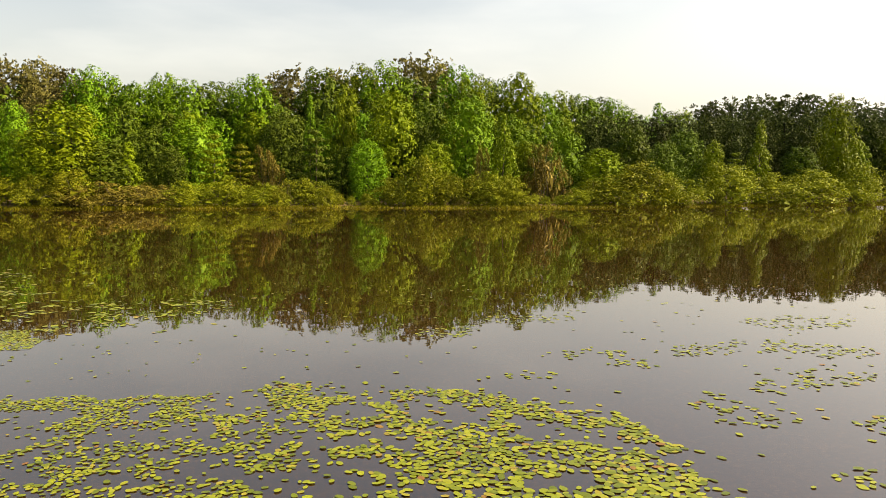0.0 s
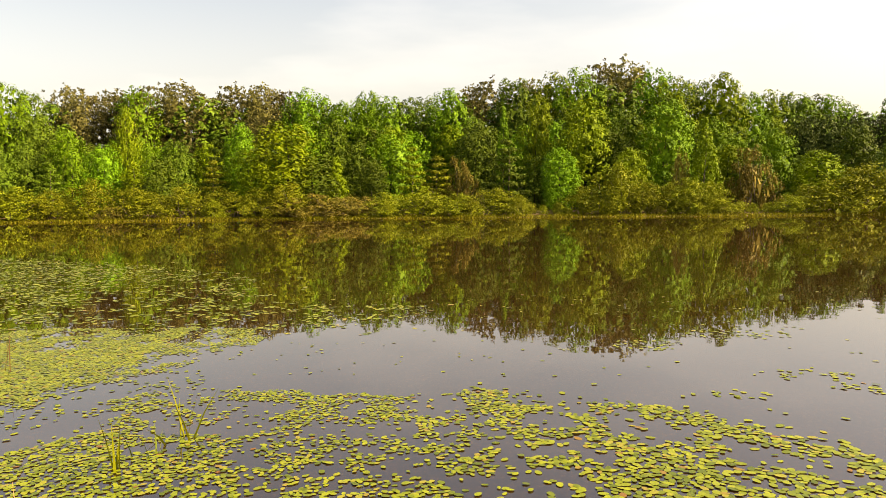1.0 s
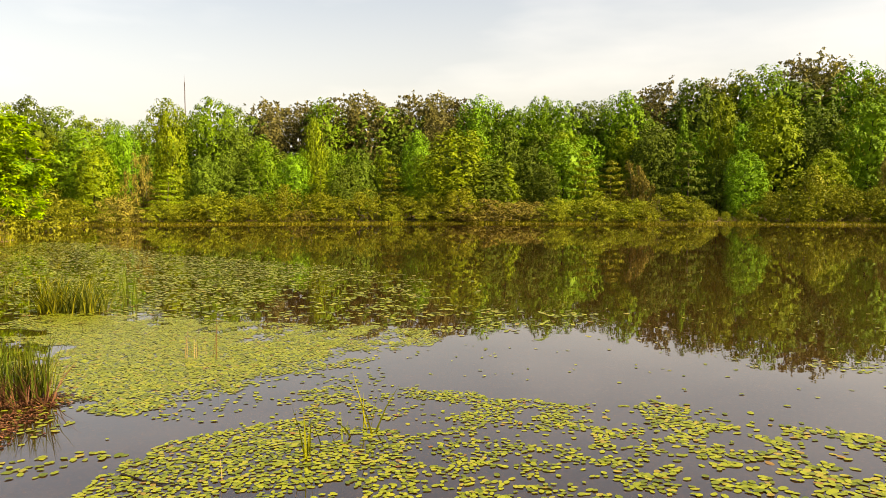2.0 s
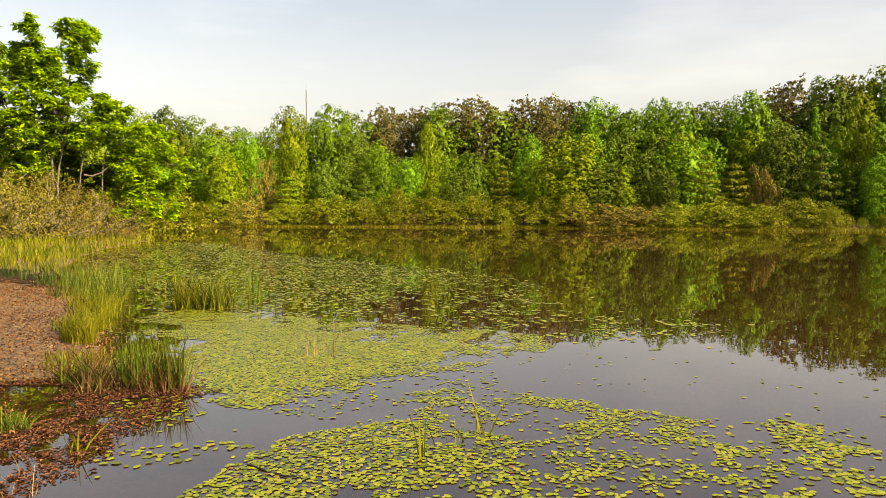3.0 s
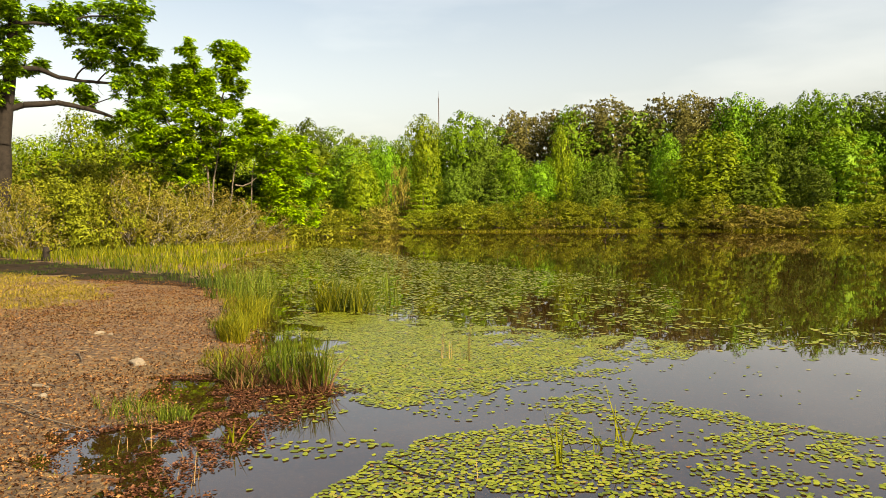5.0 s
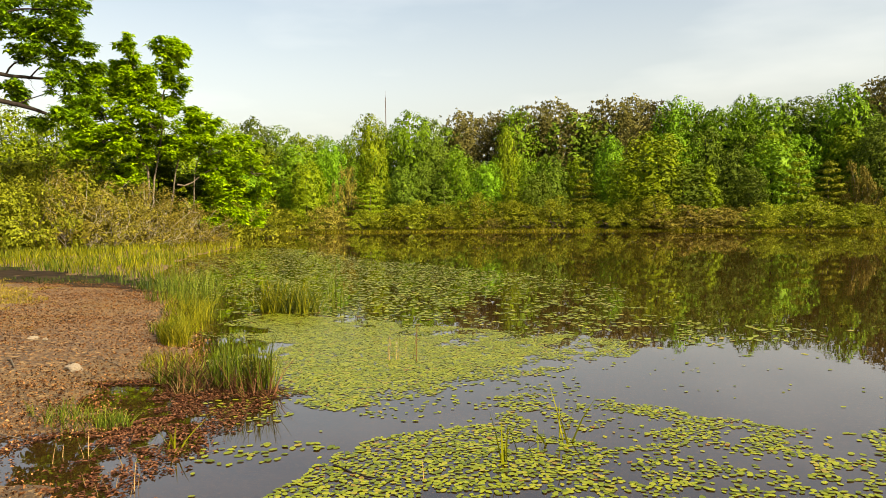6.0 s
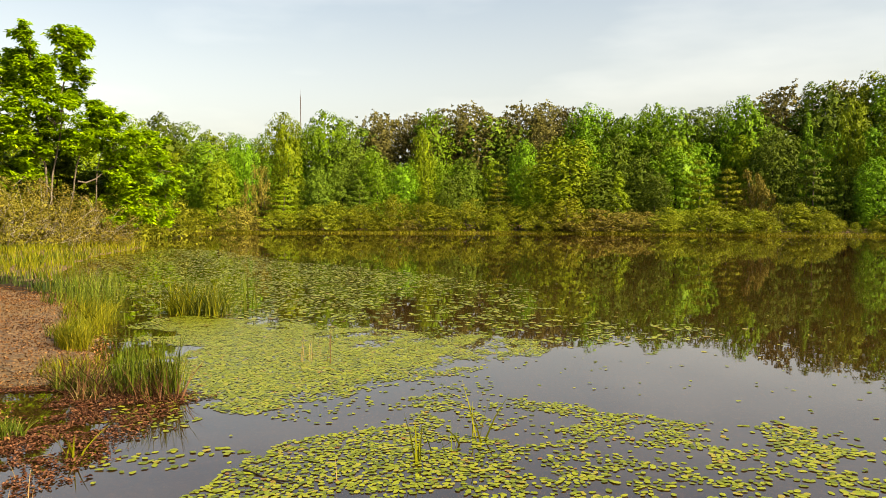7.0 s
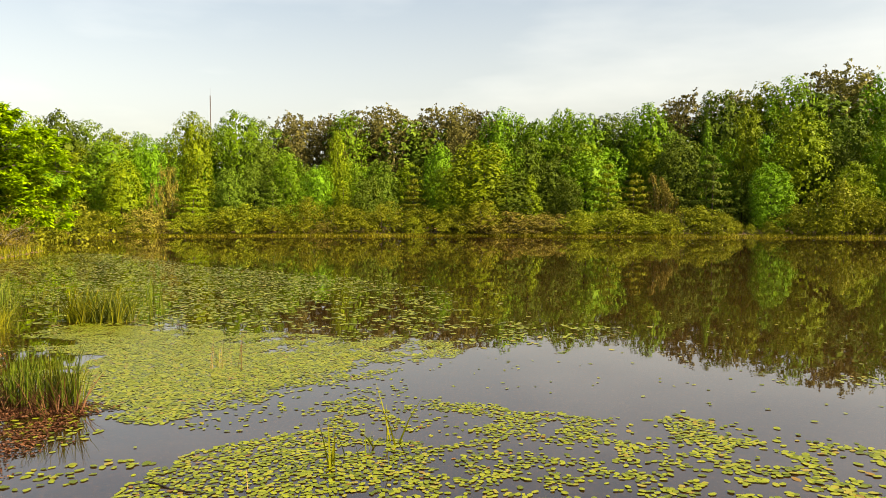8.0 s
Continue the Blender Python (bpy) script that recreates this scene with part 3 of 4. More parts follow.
MID_WOOD = [("d", 3.5, 7.7, 92), ("d", 4.9, 7.6, 90), ("b", 6.3, 7.75, 86), ("b", 7.8, 8.05, 87), ("b", 9.5, 7.35, 86), ("b", 10.9, 7.65, 88), ("b", 12.4, 8.2, 88), ("p", 14.1, 7.9, 94),
            ("p", 15.7, 8.4, 95), ("p", 17.6, 8.3, 96), ("p", 19.6, 7.8, 96), ("p", 21.6, 8.4, 94), ("p", 23.3, 8.0, 96), ("b", 24.6, 8.0, 92), ("p", 26.0, 7.7, 96),
            ("p", 28.7, 7.75, 96), ("d", 31.0, 7.3, 94), ("b", 32.7, 7.85, 90), ("y", 35.8, 7.7, 94), ("b", 34.3, 6.8, 98)]
LEFT_WOOD = [("b", 37.6, 6.0, 104), ("b", 39.4, 6.05, 104), ("y", 41.0, 6.2, 100), ("d", 42.8, 6.7, 98), ("d", 44.5, 7.3, 96), ("y", 46.4, 6.9, 92),
             ("b", 48.5, 6.6, 90), ("d", 50.6, 6.3, 90), ("y", 53.0, 6.0, 88), ("b", 56.0, 6.4, 80), ("d", 59.2, 6.0, 80), ("b", 62.0, 5.7, 78),
             ("y", 64.6, 5.2, 78), ("d", 67.5, 6.0, 80), ("b", 71, 6.4, 80), ("d", 75, 6.5, 80)]
for wood in (RIGHT_WOOD, HILL_WOOD, MID_WOOD, LEFT_WOOD):
    for kind, az, el, dist in wood:
        plant(kind, az, dist, top_height(el, az, dist), {"c": 0.9, "p": 1.15, "k": 1.2}.get(kind, 0.85))

SKY_AZ = [-49, -40, -33, -28, -20, -12, -4, 4, 8, 16, 24, 32, 38, 44, 50, 60, 76]
SKY_EL = [6.0, 6.2, 6.1, 5.5, 7.2, 9.6, 8.7, 7.4, 7.9, 8.2, 8.0, 7.5, 6.0, 6.9, 6.3, 5.8, 6.2]


def bank_distance(az):
    """How far off the pond ends along a bearing."""
    a = radians(az)
    d = np.arange(3, 160, 0.5)
    wet = inside(SHORE, -d * math.sin(a), d * math.cos(a))
    return float(d[wet].max()) if wet.any() else 60.0


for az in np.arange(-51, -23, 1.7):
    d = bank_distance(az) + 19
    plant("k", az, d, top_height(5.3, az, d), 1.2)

# deep rows that close the wood behind, then a lower row in front of the skyline trees
fill = np.random.default_rng(77)
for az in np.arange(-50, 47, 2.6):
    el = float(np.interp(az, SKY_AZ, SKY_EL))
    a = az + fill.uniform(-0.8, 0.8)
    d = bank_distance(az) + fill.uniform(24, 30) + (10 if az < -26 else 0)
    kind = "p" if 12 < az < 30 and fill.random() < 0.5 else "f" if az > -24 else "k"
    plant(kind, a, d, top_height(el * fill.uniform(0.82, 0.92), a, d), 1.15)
for az in np.arange(-50, 47, 2.0):
    el = float(np.interp(az, SKY_AZ, SKY_EL))
    a = az + fill.uniform(-0.7, 0.7)
    d = bank_distance(az) + fill.uniform(17, 21)
    kind = str(fill.choice(list("bbydd" if az > -24 else "kdkkd")))
    plant(kind, a, d, top_height(el * (fill.uniform(0.45, 0.58) if 13 < az < 30 else fill.uniform(0.55, 0.78)), a, d), 1.0)

# single trees before the wood: kind, bearing, elevation of the top, breadth in degrees, and m for the middle row or f for the front
RIGHT_FRONT = [("y", -42.0, 3.29, 1.9, "f"), ("y", -40.8, 5.71, 2.7, "f"), ("c", -36.0, 4.86, 2.3, "f"), ("y", -32.9, 3.51, 1.8, "f"), ("d", -30.9, 4.28, 3.5, "m"), ("d", -29.5, 3.48, 2.7, "f"), ("d", -27.1, 4.68, 3.5, "m"), ("y", -24.9, 3.03, 4.0, "f"), ("b", -22.1, 4.63, 3.1, "m"), ("n", -20.6, 3.06, 3.3, "f"),
               ("h", -46.5, 3.2, 2.4, "f"), ("y", -45.0, 4.6, 2.6, "m"), ("d", -38.6, 3.0, 2.6, "f"), ("h", -34.4, 2.6, 2.4, "f")]
HILL_FRONT = [("y", -19.1, 3.58, 2.7, "m"), ("c", -17.5, 5.64, 2.4, "f"), ("n", -15.8, 2.98, 1.8, "f"), ("b", -14.8, 7.01, 4.0, "m"), ("y", -12.1, 3.58, 3.1, "f"), ("d", -11.0, 5.08, 3.5, "m"), ("y", -8.8, 7.40, 4.4, "m"), ("b", -6.9, 3.72, 3.1, "f"), ("y", -5.3, 7.76, 2.7, "m"), ("h", -3.0, 4.43, 3.2, "f"),
              ("c", -2.7, 6.87, 1.7, "m"), ("d", -0.5, 4.93, 3.1, "m"), ("n", 0.7, 2.68, 2.7, "f"), ("h", 2.5, 3.20, 3.2, "f"), ("h", 4.4, 3.90, 2.7, "f"), ("b", 6.0, 4.97, 4.4, "m"), ("d", 9.0, 4.38, 3.1, "m"), ("d", 12.1, 3.37, 4.9, "f"), ("c", 10.3, 3.2, 2.6, "f"), ("d", 7.6, 3.0, 2.8, "f")]
MID_FRONT = [("y", 14.2, 5.84, 5.5, "f"), ("y", 16.9, 3.79, 2.7, "f"), ("b", 17.4, 5.68, 2.7, "m"), ("h", 19.2, 4.42, 2.4, "m"), ("h", 19.4, 2.91, 2.7, "f"), ("d", 21.9, 4.39, 2.7, "m"), ("d", 23.0, 3.14, 2.7, "f"), ("c", 24.8, 2.72, 2.7, "f"), ("y", 25.3, 6.58, 1.9, "m"), ("b", 26.9, 3.93, 2.7, "f"), ("b", 29.0, 4.93, 2.7, "m"),
             ("d", 31.5, 3.86, 2.7, "m"), ("d", 33.3, 3.67, 2.7, "f"), ("y", 35.6, 6.78, 2.7, "m"), ("h", 35.9, 2.36, 3.1, "f"), ("n", 37.8, 3.35, 2.4, "f"), ("b", 38.8, 5.61, 2.7, "m"), ("y", 40.6, 4.16, 3.1, "f"), ("b", 41.5, 5.33, 4.0, "m"), ("y", 43.6, 4.78, 3.1, "m"), ("b", 45.1, 3.50, 2.7, "f"), ("b", 47.0, 4.6, 3.2, "m"), ("h", 30.2, 2.7, 2.6, "f")]
for row in (RIGHT_FRONT, HILL_FRONT, MID_FRONT):
    for kind, az, el, broad, depth in row:
        d = bank_distance(az) + (12.5 if depth == "m" else 7.0) + fill.uniform(-1, 1)
        tall = top_height(el, az, d)
        plant(kind, az, d, tall, 1.12 * radians(broad) * d / (ACROSS[kind] * tall / BASE[kind]))

# shrubs that hang over the far bank: kind, bearing, elevation of the top, breadth in degrees
RIGHT_SHRUBS = [("s", -48.5, 1.2, 5.0), ("s", -45.0, 1.3, 4.6), ("s", -42.0, 1.58, 4.0), ("s", -39.3, 1.11, 6.2), ("s", -36.7, 0.88, 4.4), ("s", -33.9, 1.66, 5.3), ("s", -30.0, 0.90, 4.0), ("s", -27.8, 1.70, 6.2), ("s", -25.3, 0.65, 4.0), ("s", -23.4, -0.09, 3.1), ("s", -18.6, -0.1, 2.6), ("s", -18.0, 0.81, 3.1), ("s", -16.4, 0.98, 4.2), ("s", -14.7, 0.80, 3.1), ("s", -11.2, 2.01, 4.6), ("s", -12.9, 1.0, 3.0), ("s", -8.6, 0.52, 3.1)]
LEFT_SHRUBS = [("s", -2.1, 0.58, 4.0), ("s", 0.8, 0.14, 4.0), ("s", 3.7, 0.38, 4.4), ("s", 6.5, 0.24, 4.0), ("n", 9.0, 0.10, 4.4), ("n", 11.4, 0.21, 5.7), ("n", 14.0, 0.00, 4.4), ("s", 14.2, 1.06, 4.4), ("s", 16.2, 0.61, 3.5), ("s", 18.4, 0.56, 4.0), ("s", 21.5, 0.88, 4.0), ("s", 24.7, 0.77, 4.0), ("s", 27.7, 1.21, 4.0), ("s", 30.3, 0.60, 3.5), ("s", 32.4, 0.72, 4.9), ("s", 33.8, 0.48, 4.0), ("s", 36.3, 0.17, 3.1), ("n", 39.3, 0.52, 4.0), ("s", 42.2, 0.35, 3.1), ("s", 45.0, 0.21, 2.7)]
for row in (RIGHT_SHRUBS, LEFT_SHRUBS):
    for kind, az, el, broad in row:
        d = bank_distance(az) + 2.6 + fill.uniform(0, 1.0)
        tall = max(1.3, top_height(el, az, d))
        plant(kind, az, d, tall, 1.2 * radians(broad) * d / (ACROSS[kind] * tall / BASE[kind]), "shrubs along the far bank")
for az in np.arange(-50, 48, 3.3):
    a = az + fill.uniform(-0.6, 0.6)
    if -7.0 < a < -4.6 or -22.0 < a < -19.6:
        continue                                  # dark openings into the wood
    plant(str(fill.choice(list("nns" if 8 < az < 15 else "sssn"))), a, bank_distance(a) + fill.uniform(1.6, 2.6), fill.uniform(0.7, 1.7), fill.uniform(0.8, 1.3), "shrubs along the far bank")
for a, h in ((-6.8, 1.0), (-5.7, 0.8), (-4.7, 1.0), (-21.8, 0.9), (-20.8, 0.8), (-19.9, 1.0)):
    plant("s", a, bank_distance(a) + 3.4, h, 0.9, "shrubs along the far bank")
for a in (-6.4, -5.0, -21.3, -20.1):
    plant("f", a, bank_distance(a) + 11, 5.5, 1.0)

# thicket on the near left shore: bearing, distance, height, kind, breadth
for az, dist, h, kind, wide in ((47, 60, 5.0, "t", 0.9), (50, 60, 6.6, "g", 0.8), (54, 57, 7.2, "g", 0.9), (57.3, 55, 7.8, "g", 0.8), (60.2, 54, 7.6, "g", 0.75), (63.2, 53, 6.0, "g", 0.8), (66.5, 50, 5.6, "g", 0.9), (70, 49, 6.2, "g", 0.9),
                                (47.6, 46, 1.5, "u", 1.0), (49.4, 44, 2.5, "u", 0.9), (52, 42, 3.1, "u", 0.9), (54.6, 40, 3.2, "u", 0.9), (57.3, 39, 3.4, "u", 0.9), (59.6, 38, 3.0, "t", 0.8), (61.8, 37, 3.1, "t", 0.9), (64.6, 36, 3.0, "u", 0.9),
                                (68.5, 35, 2.6, "t", 1.0), (72, 34, 2.8, "u", 1.0), (56.5, 46, 4.4, "t", 0.9), (59.5, 45, 4.4, "t", 0.9), (62.5, 44, 4.2, "t", 1.0), (66, 43, 4.2, "t", 1.1), (70, 43, 4.2, "t", 1.1)):
    plant(kind, az, dist, h, wide, "thicket on the near shore")


# ---------------------------------------------------------------- near shore trees
def sprigs(rng, at, droop, size, rays=5):
    """Star-shaped leaf bunches: several folded leaves hanging out of one point."""
    n = len(at)
    p = np.repeat(at, rays, axis=0)
    a = np.tile(np.arange(rays) * 2 * np.pi / rays, n) + np.repeat(rng.uniform(0, 6.3, n), rays)
    out = np.stack([np.cos(a), np.sin(a), -droop + rng.normal(size=n * rays) * 0.35], 1)
    out = unit(out)
    side = unit(np.cross(out, [0, 0, 1.0] + rng.normal(size=(n * rays, 3)) * 0.3))
    up = np.cross(side, out)
    s = np.repeat(size, rays)[:, None] * rng.uniform(0.8, 1.2, (n * rays, 1))
    v = np.stack([p, p + out * s * 0.45 + side * s * 0.24 + up * s * 0.08, p + out * s, p + out * s * 0.45 - side * s * 0.24 + up * s * 0.08], 1)
    return v.reshape(-1, 3), repeat_faces([[0, 1, 2], [0, 2, 3]], 4, n * rays)


def lobed_tree(name, label, seed, az, dist, lobes, paths, per, size, leaves, bark, sides=8):
    """A tree whose crown is a set of lobes (right of the trunk, height, radius), at uneven depths, on wandering limbs."""
    rng = np.random.default_rng(seed)
    root = thing(name, label, "tree")
    pts, twigs = [], []
    for x, z, r in lobes:
        y = rng.uniform(-1.0, 1.0)
        n = max(5, int(11 * r * r))
        subs = unit(rng.normal(size=(n, 3))) * rng.uniform(0.3, 1.2, (n, 1)) * [r, r, r * 0.8] + [x, y, z]
        for c in subs:
            k = int(per * rng.uniform(0.6, 1.3))
            way = unit(rng.normal(size=(k, 3)))
            pts.append(c + way * rng.uniform(0.08, 0.24 + 0.24 * min(r, 1.0), (k, 1)) * [1, 1, 0.8])
            if rng.random() < 0.45:
                twigs.append(bent(rng, (x, y, z - 0.5 * r), c, 0.022, 0.006, 0.08, 4))
    at = np.concatenate(pts)
    at = at[at[:, 2] > 0.25]
    v, f = sprigs(rng, at, 0.35, size * rng.uniform(0.7, 1.25, len(at)))
    part("crown", mesh_from("crown", v, f, leaves), root)
    wood = np.random.default_rng(seed + 4)
    v, f = tubes([bent(wood, (a[0], 0, a[1]), (b[0], 0.1, b[1]), r0, r1, w * 0.6, 8) for a, b, r0, r1, w in paths] + twigs, sides)
    part("trunk", mesh_from("trunk", v, f, bark, True), root)
    x, y, z = polar(az, dist)
    root.matrix_basis = pose(x, y, z, 0, 0, az)
    return root


GUM_TOP = [(-1.1, 11.1, 0.5), (-1.2, 10.5, 0.65), (0.8, 11.0, 0.6), (1.4, 10.7, 0.65), (1.8, 11.1, 0.35), (0.6, 10.1, 0.95), (-0.8, 9.7, 1.0), (-2.0, 10.0, 0.4), (-1.6, 9.1, 0.9), (-0.2, 9.2, 1.1), (1.2, 9.2, 0.75), (2.2, 7.8, 0.4), (2.2, 7.3, 0.5), (0.7, 8.2, 1.2), (-0.9, 8.0, 1.25),
           (-2.4, 8.5, 0.85), (-2.7, 7.5, 1.0), (2.1, 6.8, 1.0), (3.2, 6.8, 0.5), (-1.5, 6.7, 1.2), (0.2, 6.9, 1.1)]
GUM_SKIRT = [(3.9, 6.3, 0.7), (4.9, 5.8, 0.7), (2.9, 5.6, 1.15), (4.2, 4.8, 1.15), (5.3, 4.5, 0.95), (1.9, 5.8, 0.8), (-2.5, 6.2, 1.15), (-3.6, 6.1, 0.95), (-1.6, 5.4, 0.8), (-3.3, 5.2, 0.95), (3.2, 4.0, 1.1), (4.8, 3.3, 1.15), (5.8, 2.9, 0.75), (3.8, 2.4, 1.15), (2.7, 2.5, 0.8), (5.3, 1.8, 0.9), (4.1, 1.3, 0.8), (2.9, 1.3, 0.6), (-1.4, 4.3, 0.5), (-1.0, 5.8, 0.7), (-0.9, 4.8, 0.6), (0.3, 6.0, 0.85), (1.5, 5.6, 0.75), (-0.5, 5.4, 0.6), (-2.9, 9.3, 0.6), (-3.4, 8.4, 0.7), (-3.9, 7.2, 0.8), (-1.9, 3.6, 0.7), (-0.3, 5.0, 0.5), (0.9, 5.2, 0.5), (-0.9, 3.8, 0.45)]
GUM_PATHS = [((0, -0.4), (-0.6, 5.9), 0.08, 0.055, 0.04), ((-0.6, 5.8), (-0.9, 11.1), 0.055, 0.02, 0.05), ((0.2, -0.3), (0.6, 7.2), 0.06, 0.04, 0.04), ((0.6, 7.0), (1.0, 10.9), 0.05, 0.02, 0.05), ((-0.4, 4.4), (-2.8, 7.6), 0.07, 0.02, 0.06),
             ((0.9, -0.4), (1.4, 5.0), 0.05, 0.035, 0.05), ((1.4, 4.9), (2.3, 7.6), 0.05, 0.015, 0.05), ((1.2, 3.4), (4.6, 4.6), 0.05, 0.015, 0.06), ((1.8, -0.4), (2.6, 5.4), 0.05, 0.02, 0.05), ((2.2, 1.6), (4.9, 3.2), 0.04, 0.012, 0.06)]
lobed_tree("gum_tree", "lopsided leafy gum tree with star-shaped bright green leaves behind the thicket", 3, 51.65, 45, GUM_TOP + GUM_SKIRT, GUM_PATHS, 23, 0.31, LEAF_GUM, BARK)
# added deep green foliage that stands for the shaded gap in the gum crown
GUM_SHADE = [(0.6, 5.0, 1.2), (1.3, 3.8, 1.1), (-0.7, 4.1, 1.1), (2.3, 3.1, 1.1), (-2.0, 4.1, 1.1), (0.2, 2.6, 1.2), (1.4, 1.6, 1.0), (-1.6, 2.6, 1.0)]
lobed_tree("gum_tree", "dark leafy mass added behind the gum tree for its shaded inside", 5, 51.65, 48.5, GUM_SHADE, [((0, -0.4), (0.4, 4.6), 0.08, 0.03, 0.04), ((0.1, 1.0), (2.0, 3.2), 0.04, 0.015, 0.05)], 26, 0.27, LEAF_DEEP, BARK_DARK)

LIMB_OUTER = [(5.7, 11.8, 0.8), (4.9, 11.5, 1.1), (3.7, 11.5, 0.95), (2.7, 11.5, 0.8), (1.8, 11.3, 0.75), (1.2, 10.7, 0.7), (5.8, 10.9, 0.7), (5.1, 10.5, 1.1), (4.2, 10.2, 1.0), (3.4, 10.5, 0.8), (5.8, 10.0, 0.7), (5.1, 9.5, 0.9), (4.4, 9.2, 0.7), (3.8, 9.4, 0.55), (6.5, 9.7, 0.3), (6.9, 8.9, 0.4), (6.3, 8.8, 0.6), (5.7, 8.8, 0.7), (5.2, 8.1, 0.55), (6.2, 8.0, 0.7), (5.4, 7.4, 0.6), (6.3, 7.1, 0.7), (5.9, 6.4, 0.7), (5.1, 6.3, 0.45)]
LIMB_INNER = [(0.5, 11.2, 0.95), (0.6, 10.3, 0.8), (0.8, 9.7, 0.6), (0.5, 9.0, 0.65), (-0.1, 9.6, 0.75), (1.1, 8.5, 0.3), (0.4, 8.1, 0.35), (1.8, 7.6, 0.22), (1.6, 8.8, 0.2), (3.3, 7.7, 0.35), (3.6, 7.3, 0.3), (4.1, 6.1, 0.25), (4.5, 6.1, 0.3), (2.5, 10.8, 0.4), (0.2, 6.9, 0.3), (-0.3, 7.5, 0.7), (-0.6, 12.3, 1.0), (-1.6, 11.0, 1.3), (-2.6, 12.6, 1.6), (-3.4, 10.0, 1.5), (-2.0, 8.4, 1.2)]
LIMB_PATHS = [((-0.5, -0.5), (-0.1, 5.0), 0.4, 0.34, 0.01), ((-0.1, 4.9), (0.6, 11.5), 0.34, 0.2, 0.015), ((0.6, 11.4), (-0.4, 12.8), 0.2, 0.05, 0.02), ((-0.1, 8.4), (1.5, 8.55), 0.14, 0.12, 0.01), ((1.5, 8.55), (2.4, 8.2), 0.12, 0.1, 0.03), ((2.4, 8.2), (4.1, 8.1), 0.1, 0.07, 0.03), ((4.1, 8.1), (6.2, 8.2), 0.07, 0.02, 0.04),
              ((-0.3, 6.3), (0.8, 6.8), 0.17, 0.15, 0.02), ((0.8, 6.8), (2.2, 7.0), 0.15, 0.13, 0.015), ((2.2, 7.0), (3.4, 6.8), 0.13, 0.11, 0.015), ((3.4, 6.8), (5.9, 5.9), 0.11, 0.03, 0.02)]
TWIG_PATHS = [((0.6, 10.6), (2.1, 10.7), 0.09, 0.07, 0.03), ((2.1, 10.7), (5.2, 11.5), 0.07, 0.02, 0.05), ((3.0, 8.1), (4.8, 9.8), 0.05, 0.015, 0.05), ((4.0, 8.1), (5.4, 9.4), 0.04, 0.012, 0.06), ((3.4, 6.8), (5.0, 7.6), 0.04, 0.012, 0.06), ((3.6, 8.1), (3.9, 7.2), 0.015, 0.006, 0.1), ((3.8, 8.1), (4.3, 7.5), 0.012, 0.005, 0.1)]
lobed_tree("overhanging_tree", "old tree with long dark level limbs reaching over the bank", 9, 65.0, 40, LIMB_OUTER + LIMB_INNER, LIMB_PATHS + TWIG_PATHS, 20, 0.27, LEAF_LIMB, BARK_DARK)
PALE_LOBES = [(-1.5, 9.5, 1.0), (-1.0, 8.4, 0.9), (-0.6, 7.2, 0.8), (-1.2, 6.4, 0.9), (-0.6, 5.6, 0.7), (-0.2, 8.0, 0.5), (0.0, 6.6, 0.5), (-2.2, 7.6, 1.2), (-2.4, 5.4, 1.2)]
lobed_tree("willow_tree", "thin grey-green small-leaved tree behind the old one", 12, 65.2, 50, PALE_LOBES, [((-1.4, -0.4), (-1.2, 9.4), 0.12, 0.03, 0.03), ((-1.3, 4.0), (-0.2, 7.6), 0.05, 0.015, 0.05)], 14, 0.15, LEAF_PALE, BARK)


# ---------------------------------------------------------------- mast behind the wood
def build_mast():
    x, y, z = polar(34.55, 330)
    root = thing("radio_mast", "thin lattice radio mast rising far behind the wood", "mast")
    root.matrix_basis = pose(x, y, z)
    h, w = 50.0, 0.15
    legs = [(w * math.cos(a), w * math.sin(a)) for a in (0, 2.094, 4.189)]
    for a, b in legs:
        v, f = tubes([[((a, b, 0), 0.08), ((a, b, h), 0.07)]], 5)
        part("leg", mesh_from("leg", v, f, STEEL), root)
    rungs = []
    for k in range(40):
        z0, z1 = h * k / 40, h * (k + 1) / 40
        for i in range(3):
            (a, b), (p, q) = legs[i], legs[(i + 1) % 3]
            rungs.append([((a, b, z0), 0.03), ((p, q, z1), 0.03)])
    v, f = tubes(rungs, 4)
    part("bracing", mesh_from("bracing", v, f, STEEL), root)
    v, f = tubes([[((0, 0, h), 0.06), ((0, 0, h + 3), 0.03)]], 5)
    part("antenna", mesh_from("antenna", v, f, STEEL), root)


build_mast()


# ---------------------------------------------------------------- reeds and grasses
def clump(name, label, seed, spots, count, height, width, lean, mat, group="", category="reed"):
    """Tufts of blades, one thing at each spot (x, y, radius); where there are few, each blade is a part of its own."""
    rng = np.random.default_rng(seed)
    for x0, y0, r in spots:
        root = thing(name, label, category, group)
        n = max(2, count // len(spots))
        a, d = rng.uniform(0, 6.283, n), r * np.sqrt(rng.random(n))
        b = np.stack([np.cos(a) * d * 1.3, np.sin(a) * d * 0.8, 0 * a], 1)
        g = np.maximum(land(b[:, 0] + x0, b[:, 1] + y0), -0.35) - 0.02
        b[:, 2] = g
        v, f = blades(rng, b, height * rng.uniform(0.45, 1.1, n) - np.minimum(g, 0), width * rng.uniform(0.7, 1.3, n), lean * rng.uniform(0.2, 1.6, n), 4)
        if n <= 16:
            for k in range(n):
                part("blade", mesh_from("blade", v[k * 10:k * 10 + 10], f[:4], mat), root)
        else:
            tagged(part("leaf_tuft", mesh_from("leaf_tuft", v, f, mat), root), kind="stuff")
        root.matrix_basis = pose(x0, y0, 0)


